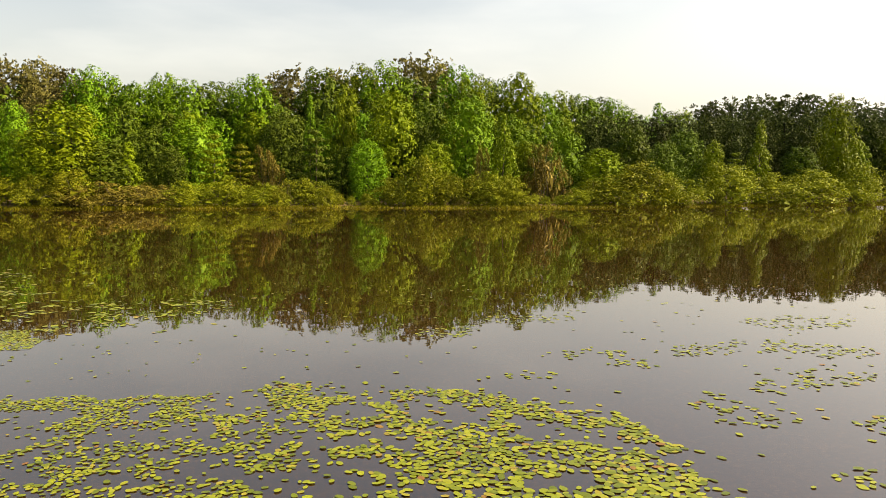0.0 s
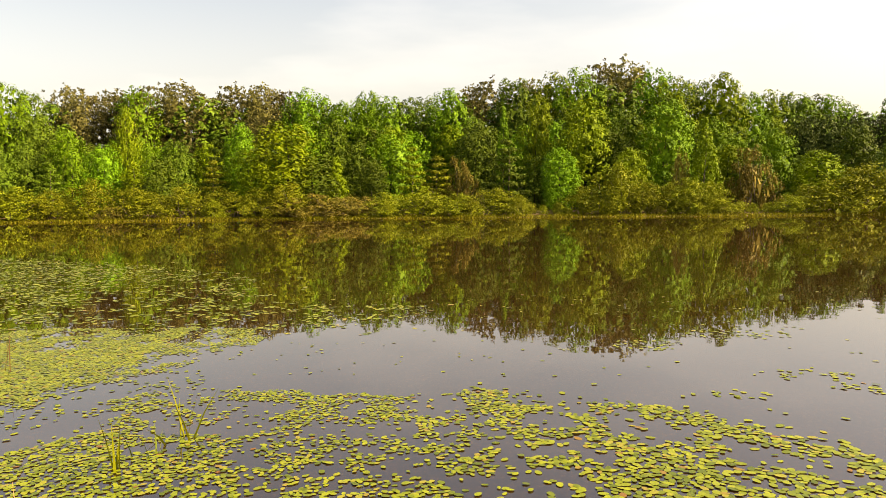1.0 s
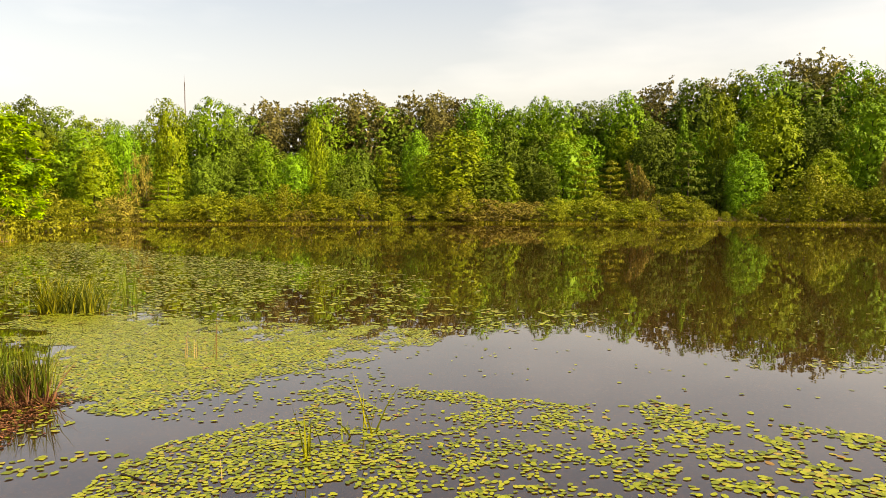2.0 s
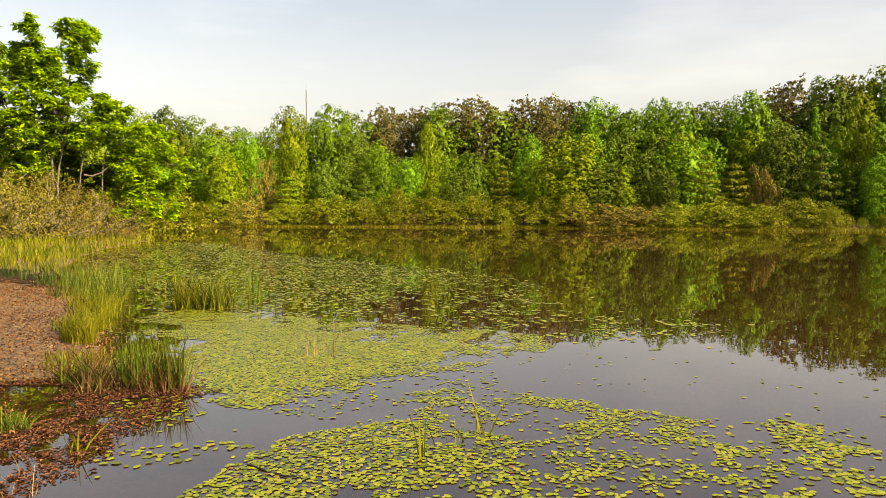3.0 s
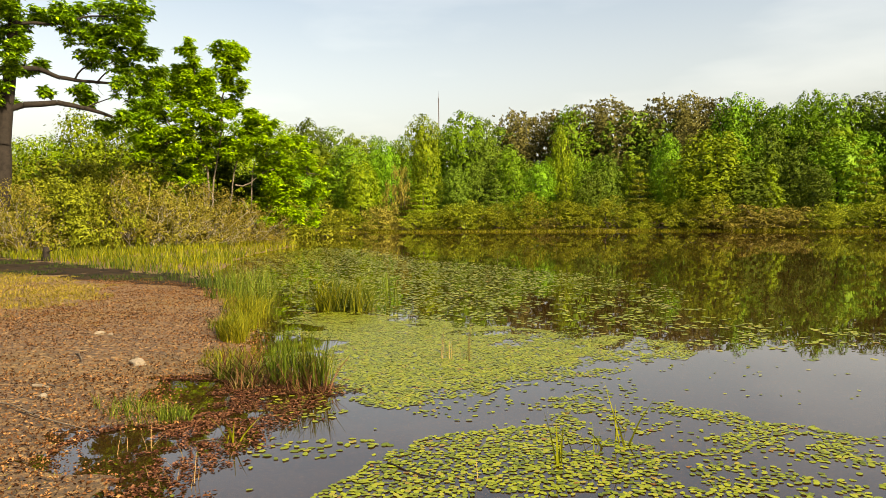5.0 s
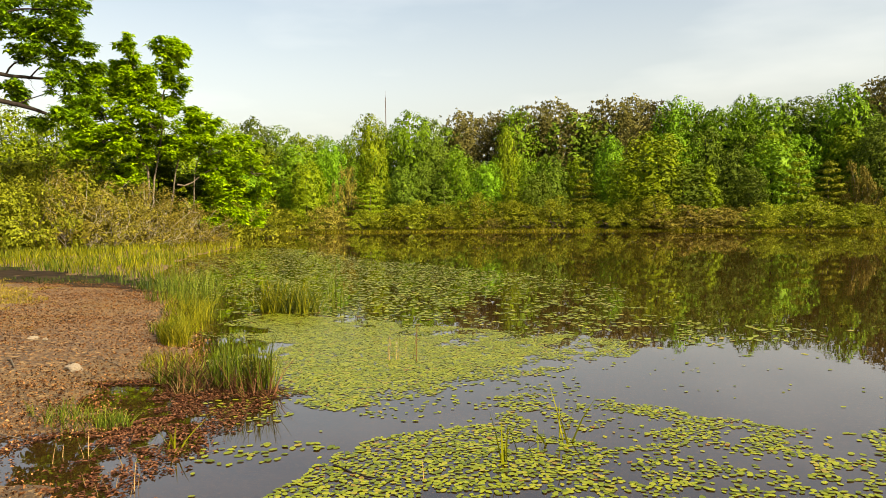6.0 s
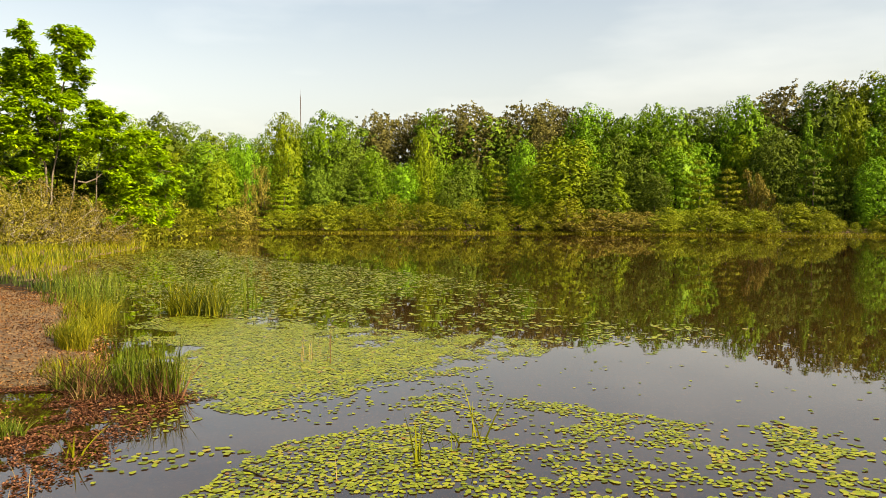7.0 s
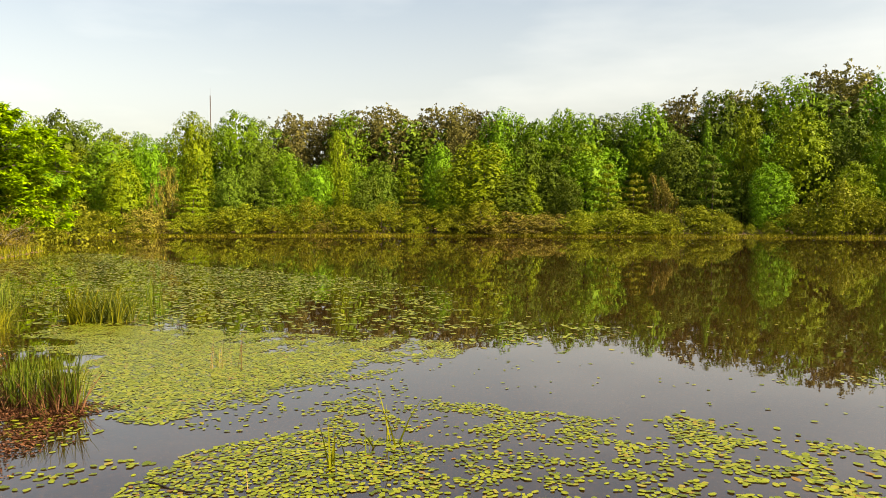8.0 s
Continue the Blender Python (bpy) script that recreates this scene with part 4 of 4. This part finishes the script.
clump("reed_clump", "green rush clump with brown dead stems standing in the shallows", 1, [(-5.55, 5.55, 0.18), (-5.85, 5.45, 0.18)], 340, 0.58, 0.014, 0.22, REED)
clump("reed_clump", "low arching rush tuft beside the taller clump", 20, [(-6.2, 5.25, 0.2), (-6.6, 5.3, 0.16)], 130, 0.36, 0.013, 0.9, REED)
clump("dead_reed_clump", "brown dead reed stems bent over beside the rushes", 2, [(-6.1, 5.2, 0.25), (-6.55, 5.3, 0.25)], 70, 0.26, 0.009, 0.8, STRAW)
clump("dead_reed_clump", "dark sodden reed stems leaning over the shallow water", 19, [(-6.0, 5.25, 0.3), (-6.5, 5.45, 0.3), (-5.5, 5.35, 0.25)], 270, 0.4, 0.011, 0.7, WET_LITTER)
clump("reed_clump", "tall yellow-green rush clump rising out of the floating leaves", 3, [(-9.45, 10.25, 0.36), (-9.1, 10.4, 0.25)], 260, 0.66, 0.02, 0.5, REED)
clump("reed_clump", "yellow-tipped rush blades mixed into the tall clump", 22, [(-9.35, 10.2, 0.42), (-9.75, 10.15, 0.2)], 150, 0.7, 0.022, 0.55, GRASS)
clump("reed_clump", "loose stand of upright green reeds in the lily carpet", 4, [(-11.2, 11.3, 0.8), (-12.0, 12.5, 0.8), (-10.4, 11.6, 0.5)], 51, 0.45, 0.022, 0.2, REED)
clump("reed_clump", "few upright reed blades in the open carpet", 5, [(-9.95, 12.3, 0.15), (-8.9, 11.2, 0.15)], 14, 0.75, 0.03, 0.12, REED)
clump("reed_clump", "thin brown reed stems standing in the floating leaves", 6, [(-5.05, 7.45, 0.16)], 10, 0.5, 0.009, 0.1, STRAW)
clump("reed_clump", "single dark reed stem standing in the floating leaves", 7, [(-4.8, 7.45, 0.015)], 2, 0.5, 0.009, 0.04, WET_LITTER)
clump("reed_shoot", "pale green reed shoots, one bent over, among lily pads", 8, [(-2.1, 5.35, 0.08)], 8, 0.46, 0.028, 0.5, GRASS)
clump("reed_shoot", "pair of upright reed shoots among lily pads", 9, [(-2.32, 4.72, 0.06)], 6, 0.38, 0.022, 0.1, GRASS)
clump("reed_shoot", "short dark reed stubs among lily pads", 10, [(-2.2, 5.0, 0.07)], 5, 0.22, 0.012, 0.25, REED)
clump("reed_shoot", "single pale reed blade among lily pads", 11, [(-2.62, 4.1, 0.01)], 2, 0.3, 0.014, 0.15, STRAW)
clump("reed_shoot", "yellow sprouting reed tuft with a fallen stem", 12, [(-4.7, 3.75, 0.05)], 9, 0.24, 0.022, 0.6, GRASS)
clump("reed_shoot", "sparse thin blades in the shallow water", 13, [(-4.45, 3.05, 0.25), (-5.0, 3.3, 0.3), (-5.2, 4.3, 0.35)], 27, 0.18, 0.005, 0.5, STRAW)
clump("grass_tuft", "low bright green grass tuft on the wet mud", 14, [(-6.0, 3.85, 0.32), (-6.35, 3.9, 0.3), (-5.7, 3.95, 0.16)], 380, 0.16, 0.008, 0.6, REED, category="grass")
clump("grass_tuft", "yellow-green grass tuft at the water's edge", 15, [(-7.1, 5.75, 0.4), (-7.5, 6.1, 0.35)], 380, 0.16, 0.009, 0.6, GRASS, category="grass")
clump("sedge_bed", "tall yellow-green sedges along the bank edge", 16, [(-8.9, 7.25, 0.22), (-9.4, 7.9, 0.3), (-10.2, 8.7, 0.36), (-11.2, 9.5, 0.45), (-8.4, 6.85, 0.18), (-8.7, 7.15, 0.2)], 1300, 0.36, 0.011, 0.6, GRASS, category="sedge")
clump("sedge_bed", "dark green sedges mixed among the yellow ones", 18, [(-9.3, 7.5, 0.3), (-10.6, 9.05, 0.5), (-11.9, 10.2, 0.5), (-8.5, 6.9, 0.2)], 240, 0.38, 0.012, 0.45, REED, category="sedge")
clump("sedge_bed", "tall olive sedges with brown tips along the bank edge", 17, [(-12.6, 10.6, 0.8), (-14.2, 12.2, 0.8), (-16.0, 13.6, 0.9)], 600, 0.5, 0.014, 0.4, REED, category="sedge")


clump("sedge_bed", "rushes in the wet hollow beside the marsh grass, dark green with shade in the colour", 21, [(-17.5, 13.2, 0.8), (-16.3, 12.5, 0.6), (-15.2, 11.9, 0.5), (-19.4, 13.4, 0.9), (-21.8, 13.2, 0.9)], 330, 0.34, 0.02, 0.4, RUSH_SHADED, category="sedge")


def grass_field(name, label, seed, count, x0, x1, y0, y1, keep, height, width, mat, lean=0.4, segs=3):
    """Blades strewn over a stretch of ground where keep(x, y, rng) holds."""
    rng = np.random.default_rng(seed)
    x, y = rng.uniform(x0, x1, count * 16), rng.uniform(y0, y1, count * 16)
    ok = keep(x, y, rng)
    x, y = x[ok][:count], y[ok][:count]
    b = np.stack([x, y, land(x, y) - 0.02], 1)
    n = len(b)
    v, f = blades(rng, b, height * rng.uniform(0.4, 1.15, n) * (1 + 0.3 * ripple(x, y, 0.7)), width * rng.uniform(0.7, 1.3, n), lean * rng.uniform(0.3, 1.5, n), segs)
    thing(name, label, "grass", kind="stuff", me=mesh_from(name, v, f, mat))


def on_tongue(x, y, rng):
    d = np.hypot(x, y)
    return ~inside(SHORE, x, y) & (d > 19) & (d < 46) & (y > 12.9) & (y < -1.05 * x + 2) & ~inside(MUD_EDGE, x, y)


def on_far_edge(x, y, rng):
    d = edge_distance(SHORE, x, y)
    return (np.hypot(x, y) > 52) & (d < np.where(inside(SHORE, x, y), 0.4, 1.9))


def on_beach_patches(x, y, rng):
    return ~inside(SHORE, x, y) & (ripple(x, y, 1.3, 4.0) > 0.35) & (y < 11.3)


grass_field("grass", "tall yellow-green marsh grass on the spit below the thicket", 31, 8000, -40, -16, 4, 34, on_tongue, 0.4, 0.028, GRASS)
grass_field("grass", "dark green marsh grass mixed into the yellow spit", 36, 3600, -40, -16, 4, 34, lambda x, y, rng: on_tongue(x, y, rng) & (ripple(x, y, 0.9, 2.0) > 0.05), 0.42, 0.03, REED)
grass_field("grass", "short grass growing through the wet mud, darkened in colour for shade", 34, 4200, -36, -14.5, 8.8, 14, lambda x, y, rng: inside(MUD_EDGE, x, y) & ~inside(SHORE, x, y) & (ripple(x, y, 0.7, 9.0) > 0.2), 0.13, 0.02, RUSH_SHADED)
grass_field("grass", "thin strip of pale grass along the far waterline", 32, 40000, -60, 100, 48, 80, on_far_edge, 0.27, 0.07, GRASS, 1.0, 1)
GRASSY = np.array([(-24, 10.9), (-17, 10.1), (-13.6, 7.7), (-13.2, 6.2), (-17, 5.6), (-24, 7.0)])
grass_field("grass", "short yellow grass covering the upper bank", 35, 15000, -24, -12.5, 5.4, 11, lambda x, y, rng: inside(GRASSY, x + 0.8 * ripple(x, y, 0.5, 3.0), y + 0.5 * ripple(x, y, 0.4, 6.0)), 0.08, 0.018, DRY_GRASS, 0.9)
grass_field("grass", "short dry yellowish grass on the bare bank", 33, 5000, -20, -5, 2.2, 11.5, on_beach_patches, 0.05, 0.008, DRY_GRASS, 1.2)


# ---------------------------------------------------------------- litter, stones and drift on the bank
POOLS = [np.array([(-5.5, 2.5), (-5.95, 3.25), (-5.7, 3.7), (-5.1, 3.42), (-4.8, 2.8), (-5.0, 2.5)]),
         np.array([(-7.3, 4.85), (-6.6, 5.1), (-5.95, 4.65), (-5.55, 4.2), (-5.8, 3.95), (-6.05, 4.1), (-6.6, 4.4)])]


def build_litter():
    rng = np.random.default_rng(41)
    n = 150000
    x, y = -3.6 - 15 * rng.random(n) ** 1.3, rng.uniform(1.6, 12.2, n)
    d = edge_distance(SHORE, x, y)
    wet = inside(SHORE, x, y)
    keep = (~wet | (d < 0.25 * rng.random(n))) & (rng.random(n) < 0.75 + 0.4 * ripple(x, y, 0.8, 1.0))
    keep &= ~inside(GRASSY, x, y) | (rng.random(n) < 0.2)
    x, y = x[keep][:84000], y[keep][:84000]
    at = np.stack([x, y, np.maximum(land(x, y), 0) + rng.uniform(0.004, 0.032, len(x))], 1)
    nrm = rng.normal(size=(len(x), 3)) * 0.55 + [0, 0, 1]
    v, f = leaf_cards(rng, at, nrm, 0.015 + 0.026 * rng.random(len(x)) ** 1.5, 0.55, 0.3)
    thing("leaf_litter", "reddish brown dead leaves strewn over the bank", "leaf litter", kind="stuff", me=mesh_from("leaf_litter", v, f, LITTER))
    n = 34000
    x, y = rng.uniform(-7.3, -3.7, n), rng.uniform(2.3, 5.7, n)
    wob = 0.12 * ripple(x, y, 0.16, 3.0)
    ok = inside(SHORE, x, y) & (x < -4.15 - 0.42 * (y - 3.4) + 3 * wob) & (ripple(x, y, 0.1, 3.0) > -0.42)
    for pool in POOLS:
        ok &= ~inside(pool, x + wob, y + wob) | (rng.random(n) < 0.03)
    ok &= rng.random(n) < np.clip(1.15 - 0.75 * np.clip(x + 5.4 + 0.3 * (y - 3.4), 0, 2), 0.12, 1)
    x, y = x[ok], y[ok]
    at = np.stack([x, y, rng.uniform(0.004, 0.01, len(x))], 1)
    v, f = leaf_cards(rng, at, rng.normal(size=(len(x), 3)) * 0.12 + [0, 0, 1], rng.uniform(0.018, 0.055, len(x)), 0.5, 0.2)
    thing("drift_litter", "brown dead leaves floating in the shallows", "leaf litter", kind="stuff", me=mesh_from("drift_litter", v, f, WET_LITTER))


build_litter()


def stone(name, label, seed, x, y, size, squash):
    rng = np.random.default_rng(seed)
    bm = bmesh.new()
    bmesh.ops.create_icosphere(bm, subdivisions=3, radius=1.0)
    for vert in bm.verts:
        p = vert.co.normalized()
        vert.co = p * (1 + 0.28 * noise.noise(p * 1.4 + Vector((seed, 0, 0))) + 0.1 * noise.noise(p * 4 + Vector((0, seed, 0))))
        vert.co = Vector((round(vert.co.x * 3.5) / 3.5 * 0.35 + vert.co.x * 0.65, vert.co.y, vert.co.z))
    me = bpy.data.meshes.new(name)
    bm.to_mesh(me)
    bm.free()
    me.materials.append(STONE)
    ob = thing(name, label, "stone", "stones on the bank", me=me)
    z = float(land(np.array(x), np.array(y)))
    ob.matrix_basis = pose(x, y, z + size * squash * 0.3, 0, 0, rng.uniform(0, 360)) @ Matrix.Diagonal((size, size * 0.7, size * squash, 1))


stone("stone", "flat pale stone lying in the leaf litter", 1, -8.0, 5.1, 0.11, 0.55)
stone("stone", "small whitish stone on the bare bank", 2, -10.0, 5.8, 0.08, 0.5)
stone("stone", "tiny white pebble beside the pale stone", 3, -9.8, 5.85, 0.04, 0.6)
stone("stone", "broken pale stone near the water", 4, -7.25, 3.6, 0.06, 0.5)


def stick(label, seed, a, b, r, mat=BARK):
    rng = np.random.default_rng(seed)
    za, zb = (max(0.0, float(land(np.array(p[0]), np.array(p[1])))) + r for p in (a, b))
    v, f = tubes([bent(rng, (*a, za), (*b, zb), r, r * 0.5, 0.03, 7)], 6)
    thing("stick", label, "stick", "sticks on the bank", me=mesh_from("stick", v, f, mat, True))


stick("long pale stick lying on the mud", 1, (-7.6, 3.05), (-5.9, 3.35), 0.009)
stick("pale broken stick in the leaf litter", 2, (-9.0, 4.9), (-8.1, 4.6), 0.012)
stick("short pale driftwood branch on the bare bank", 6, (-7.75, 3.75), (-7.45, 3.95), 0.022, BARK)
stick("thin forked twig beside the driftwood", 7, (-7.85, 3.95), (-7.5, 3.85), 0.01, BARK)
stick("pale straw stalk lying at the water's edge", 8, (-6.3, 2.95), (-5.7, 2.75), 0.006, BARK_PALE)
stick("pale twig in the leaf litter", 3, (-8.2, 5.6), (-7.6, 5.5), 0.008)
stick("fallen pale reed stem floating in the shallows", 4, (-5.0, 3.62), (-4.72, 3.72), 0.005, BARK)
stick("dark drifting twig at the edge of the lily pads", 5, (-3.35, 4.05), (-2.9, 4.0), 0.008, BARK_DARK)


def build_stump():
    rng = np.random.default_rng(4)
    x, y, z = -27.0, 13.8, float(land(np.array(-27.0), np.array(13.8)))
    v, f = tubes([[((0, 0, -0.2), 0.2), ((0.02, 0, 0.05), 0.15), ((0.03, 0.01, 0.3), 0.11), ((0.05, 0.02, 0.5), 0.1), ((0.05, 0.02, 0.51), 0.02)],
                  bent(rng, (0.05, 0, 0.2), (0.3, 0.1, 0.4), 0.05, 0.02, 0.05)], 10)
    ob = thing("tree_stump", "dark weathered tree stump in the marsh grass", "stump", me=mesh_from("tree_stump", v, f, BARK_DARK, True))
    ob.matrix_basis = pose(x, y, z)


build_stump()


# ---------------------------------------------------------------- floating leaves
NEAR_PATCH = np.array([(-3.4, 4.0), (-3.5, 4.7), (-3.05, 5.3), (-2.75, 5.6), (-3.25, 6.5), (-3.0, 7.0), (-2.5, 6.8), (-1.7, 6.8), (-1.2, 6.7), (-0.3, 6.55), (0.1, 6.9),
                       (0.5, 6.7), (1.2, 6.4), (1.9, 6.2), (2.6, 5.6), (2.85, 5.1), (2.85, 4.6), (3.0, 4.2), (2.75, 3.8), (2.9, 3.5), (2.5, 2.9), (1.2, 2.5), (0.2, 2.85), (-1.0, 2.4), (-2.2, 2.8), (-3.3, 2.9)])
CARPET = np.array([(-5.2, 5.35), (-4.3, 5.45), (-4.0, 6.2), (-3.75, 7.0), (-3.2, 7.9), (-2.9, 8.5), (-2.5, 9.4), (-0.9, 11.0), (-0.8, 11.9), (-3.6, 12.4), (-4.9, 16.8),
                   (-10.5, 20.5), (-17, 23.5), (-25, 29), (-29, 30), (-25, 21.5), (-18, 15.5), (-16, 13.4), (-11.6, 10.9), (-9.2, 8.9), (-7.6, 7.2), (-6.9, 6.2), (-6.0, 6.0)])
SPOTS = [(3.4, 7.35, 0.28), (3.65, 6.8, 0.2), (3.75, 5.0, 0.26), (4.6, 5.7, 0.26), (4.6, 7.2, 0.3), (5.5, 7.3, 0.35), (6.1, 6.9, 0.35), (5.3, 5.9, 0.3), (3.7, 5.35, 0.18), (4.6, 4.6, 0.2),
         (3.7, 3.75, 0.16), (2.5, 6.6, 0.18), (-4.0, 4.05, 0.2), (-4.25, 3.9, 0.24), (-4.9, 4.75, 0.3), (-5.3, 4.95, 0.32), (-3.8, 4.35, 0.14), (7.0, 8.5, 0.5), (3.5, 9.5, 0.4), (2.2, 8.8, 0.3)]


def pad_outline(rng, sides=11):
    """One floating leaf of unit half-length: an uneven oval, its rim slightly raised."""
    a = np.arange(sides) * 2 * np.pi / sides
    r = 1 + 0.05 * np.sin(2 * a + rng.uniform(0, 6)) + 0.04 * np.sin(3 * a + rng.uniform(0, 6))
    return np.stack([np.cos(a) * r, np.sin(a) * r * rng.uniform(0.58, 0.76), 0.05 * rng.random(sides)], 1)


def scatter_pads():
    """Places, sizes and turns of the floating leaves, so thick as each stretch of the pond has them."""
    rng = np.random.default_rng(51)
    lists = []

    def cloud(n, x0, x1, y0, y1, size, chance):
        x, y = rng.uniform(x0, x1, n), rng.uniform(y0, y1, n)
        f = np.array([noise.noise((a * 1.9, b * 1.9, 0)) + 0.7 * noise.noise((a * 4.8, b * 4.8, 4)) for a, b in zip(x, y)])
        ok = (rng.random(n) < chance(x, y, f)) & inside(SHORE, x, y)
        lists.append(np.stack([x, y, size * rng.uniform(0.7, 1.2, n) * np.clip(0.82 + 0.1 * x, 0.72, 1.0)], 1)[ok])

    def near(x, y, f):
        dense = np.clip((-1.3 - x) / 1.2, 0, 1) * np.clip((5.7 - y) / 0.8, 0, 1)
        right = np.clip(1 - np.hypot(x - 2.0, (y - 4.4) * 1.2) / 1.3, 0, 1)
        lim = -0.06 - 0.6 * dense - 0.35 * right + 0.06 * np.clip(y - 5.4, 0, 2)
        return inside(NEAR_PATCH, x + 0.12 * f, y + 0.15 * f) * np.clip((f - lim) * 2.2 + 0.14, 0.04, 1) * 0.55

    def carpet(x, y, f):
        core = np.clip((-3.4 - x) / 1.0, 0, 1) * np.clip((9.5 - y) / 2.0, 0, 1)
        thin = np.clip((y - 10) / 6, 0, 1)
        lim = -0.02 - 1.2 * core + 0.1 * thin - 0.5 * np.clip((-x - 6.0) / 3, 0, 1)
        e = edge_distance(CARPET, x, y) * np.where(inside(CARPET, x, y), 1, -1) + 0.5 * f
        fade = np.clip((e + 0.25) / 0.7, 0, 1) ** 1.5 + 0.03 * (e > -1.3)
        pool = (np.hypot((x + 7.75) / 0.95, (y - 6.95) / 0.8) + 0.4 * f > 1) & (np.hypot((x + 8.8) / 0.7, (y - 8.3) / 0.3) + 0.4 * f > 1)          # open water left of the rushes
        return pool * fade * np.clip((f - lim) * 4 + 0.2, 0.05, 1)

    cloud(84000, -3.7, 3.2, 2.3, 7.2, 0.035, near)
    cloud(110000, -9.5, -2.6, 5.2, 10.0, 0.038, carpet)
    cloud(60000, -30, 0, 9.0, 31, 0.072, lambda x, y, f: carpet(x, y, f) * (y > 9.4))
    cloud(5000, -6, 9, 2.8, 14, 0.033, lambda x, y, f: 0.2 * (f > 0.0))
    for x, y, r in SPOTS:
        n = int(400 * r * r) + 5
        a, d = rng.uniform(0, 6.283, n), r * np.sqrt(rng.random(n))
        lists.append(np.stack([x + 1.6 * d * np.cos(a), y + d * np.sin(a), 0.036 * rng.uniform(0.75, 1.2, n)], 1))
    pts, cells = [], {}
    for x, y, s in np.concatenate(lists):
        i, j = int(x // 0.2), int(y // 0.2)
        near_by = (q for a in (-1, 0, 1) for b in (-1, 0, 1) for q in cells.get((i + a, j + b), ()))
        if all((x - p) ** 2 + (y - q) ** 2 > ((0.44 if x < -3.7 else 0.55) * (s + t)) ** 2 for p, q, t in near_by):
            cells.setdefault((i, j), []).append((x, y, s))
            pts.append((x, y, s))
    return np.array(pts), rng


def build_pads():
    pts, rng = scatter_pads()
    protos = [pad_outline(rng) for k in range(8)]
    n, sides = len(pts), 11
    turn = rng.uniform(0, 2 * np.pi, n)
    tilt = rng.normal(size=(n, 2)) * 0.035
    shape = np.array(protos)[rng.integers(0, 8, n)] * pts[:, 2][:, None, None]
    c, s = np.cos(turn)[:, None], np.sin(turn)[:, None]
    x, y = shape[..., 0] * c - shape[..., 1] * s, shape[..., 0] * s + shape[..., 1] * c
    z = shape[..., 2] + x * tilt[:, :1] + y * tilt[:, 1:] + rng.uniform(0.003, 0.007, (n, 1))
    v = np.stack([x + pts[:, :1], y + pts[:, 1:2], z], -1)
    in_patch = (pts[:, 0] > -3.7) & (pts[:, 0] < 3.2) & (pts[:, 1] < 7.2)
    order = np.flatnonzero(in_patch)[np.argsort(pts[in_patch, 1])]
    singles = order[(pts[order, 1] > 3.6)][:300]
    rest = np.setdiff1d(np.flatnonzero(in_patch), singles)
    others = np.flatnonzero(~in_patch)
    ring = [list(range(sides))]
    root = thing("lily_pad_patch", "patch of yellow-green oval lily pads floating near the bank", "lily pads")
    meshes = [mesh_from("lily_pad", p * 0.036 + [0, 0, 0.003], np.array(ring), PAD) for p in protos]
    for k in singles:
        ob = part("lily_pad", meshes[int(rng.integers(0, 8))], root)
        u = pts[k, 2] / 0.036
        ob.matrix_basis = pose(pts[k, 0], pts[k, 1], 0.003 * rng.random(), tilt[k, 0] * 60, tilt[k, 1] * 60, math.degrees(turn[k])) @ Matrix.Diagonal((u, u, 1, 1))
    ob = part("pad_cover", mesh_from("pad_cover", v[rest].reshape(-1, 3), repeat_faces(ring, sides, len(rest)), PAD), root)
    tagged(ob, kind="stuff")
    thing("lily_pad_carpet", "dense carpet of small yellow-green lily pads over the shallow end", "lily pads", kind="stuff",
          me=mesh_from("lily_pad_carpet", v[others][:, [0, 1, 3, 4, 6, 7, 9]].reshape(-1, 3), repeat_faces([list(range(7))], 7, len(others)), PAD))


build_pads()
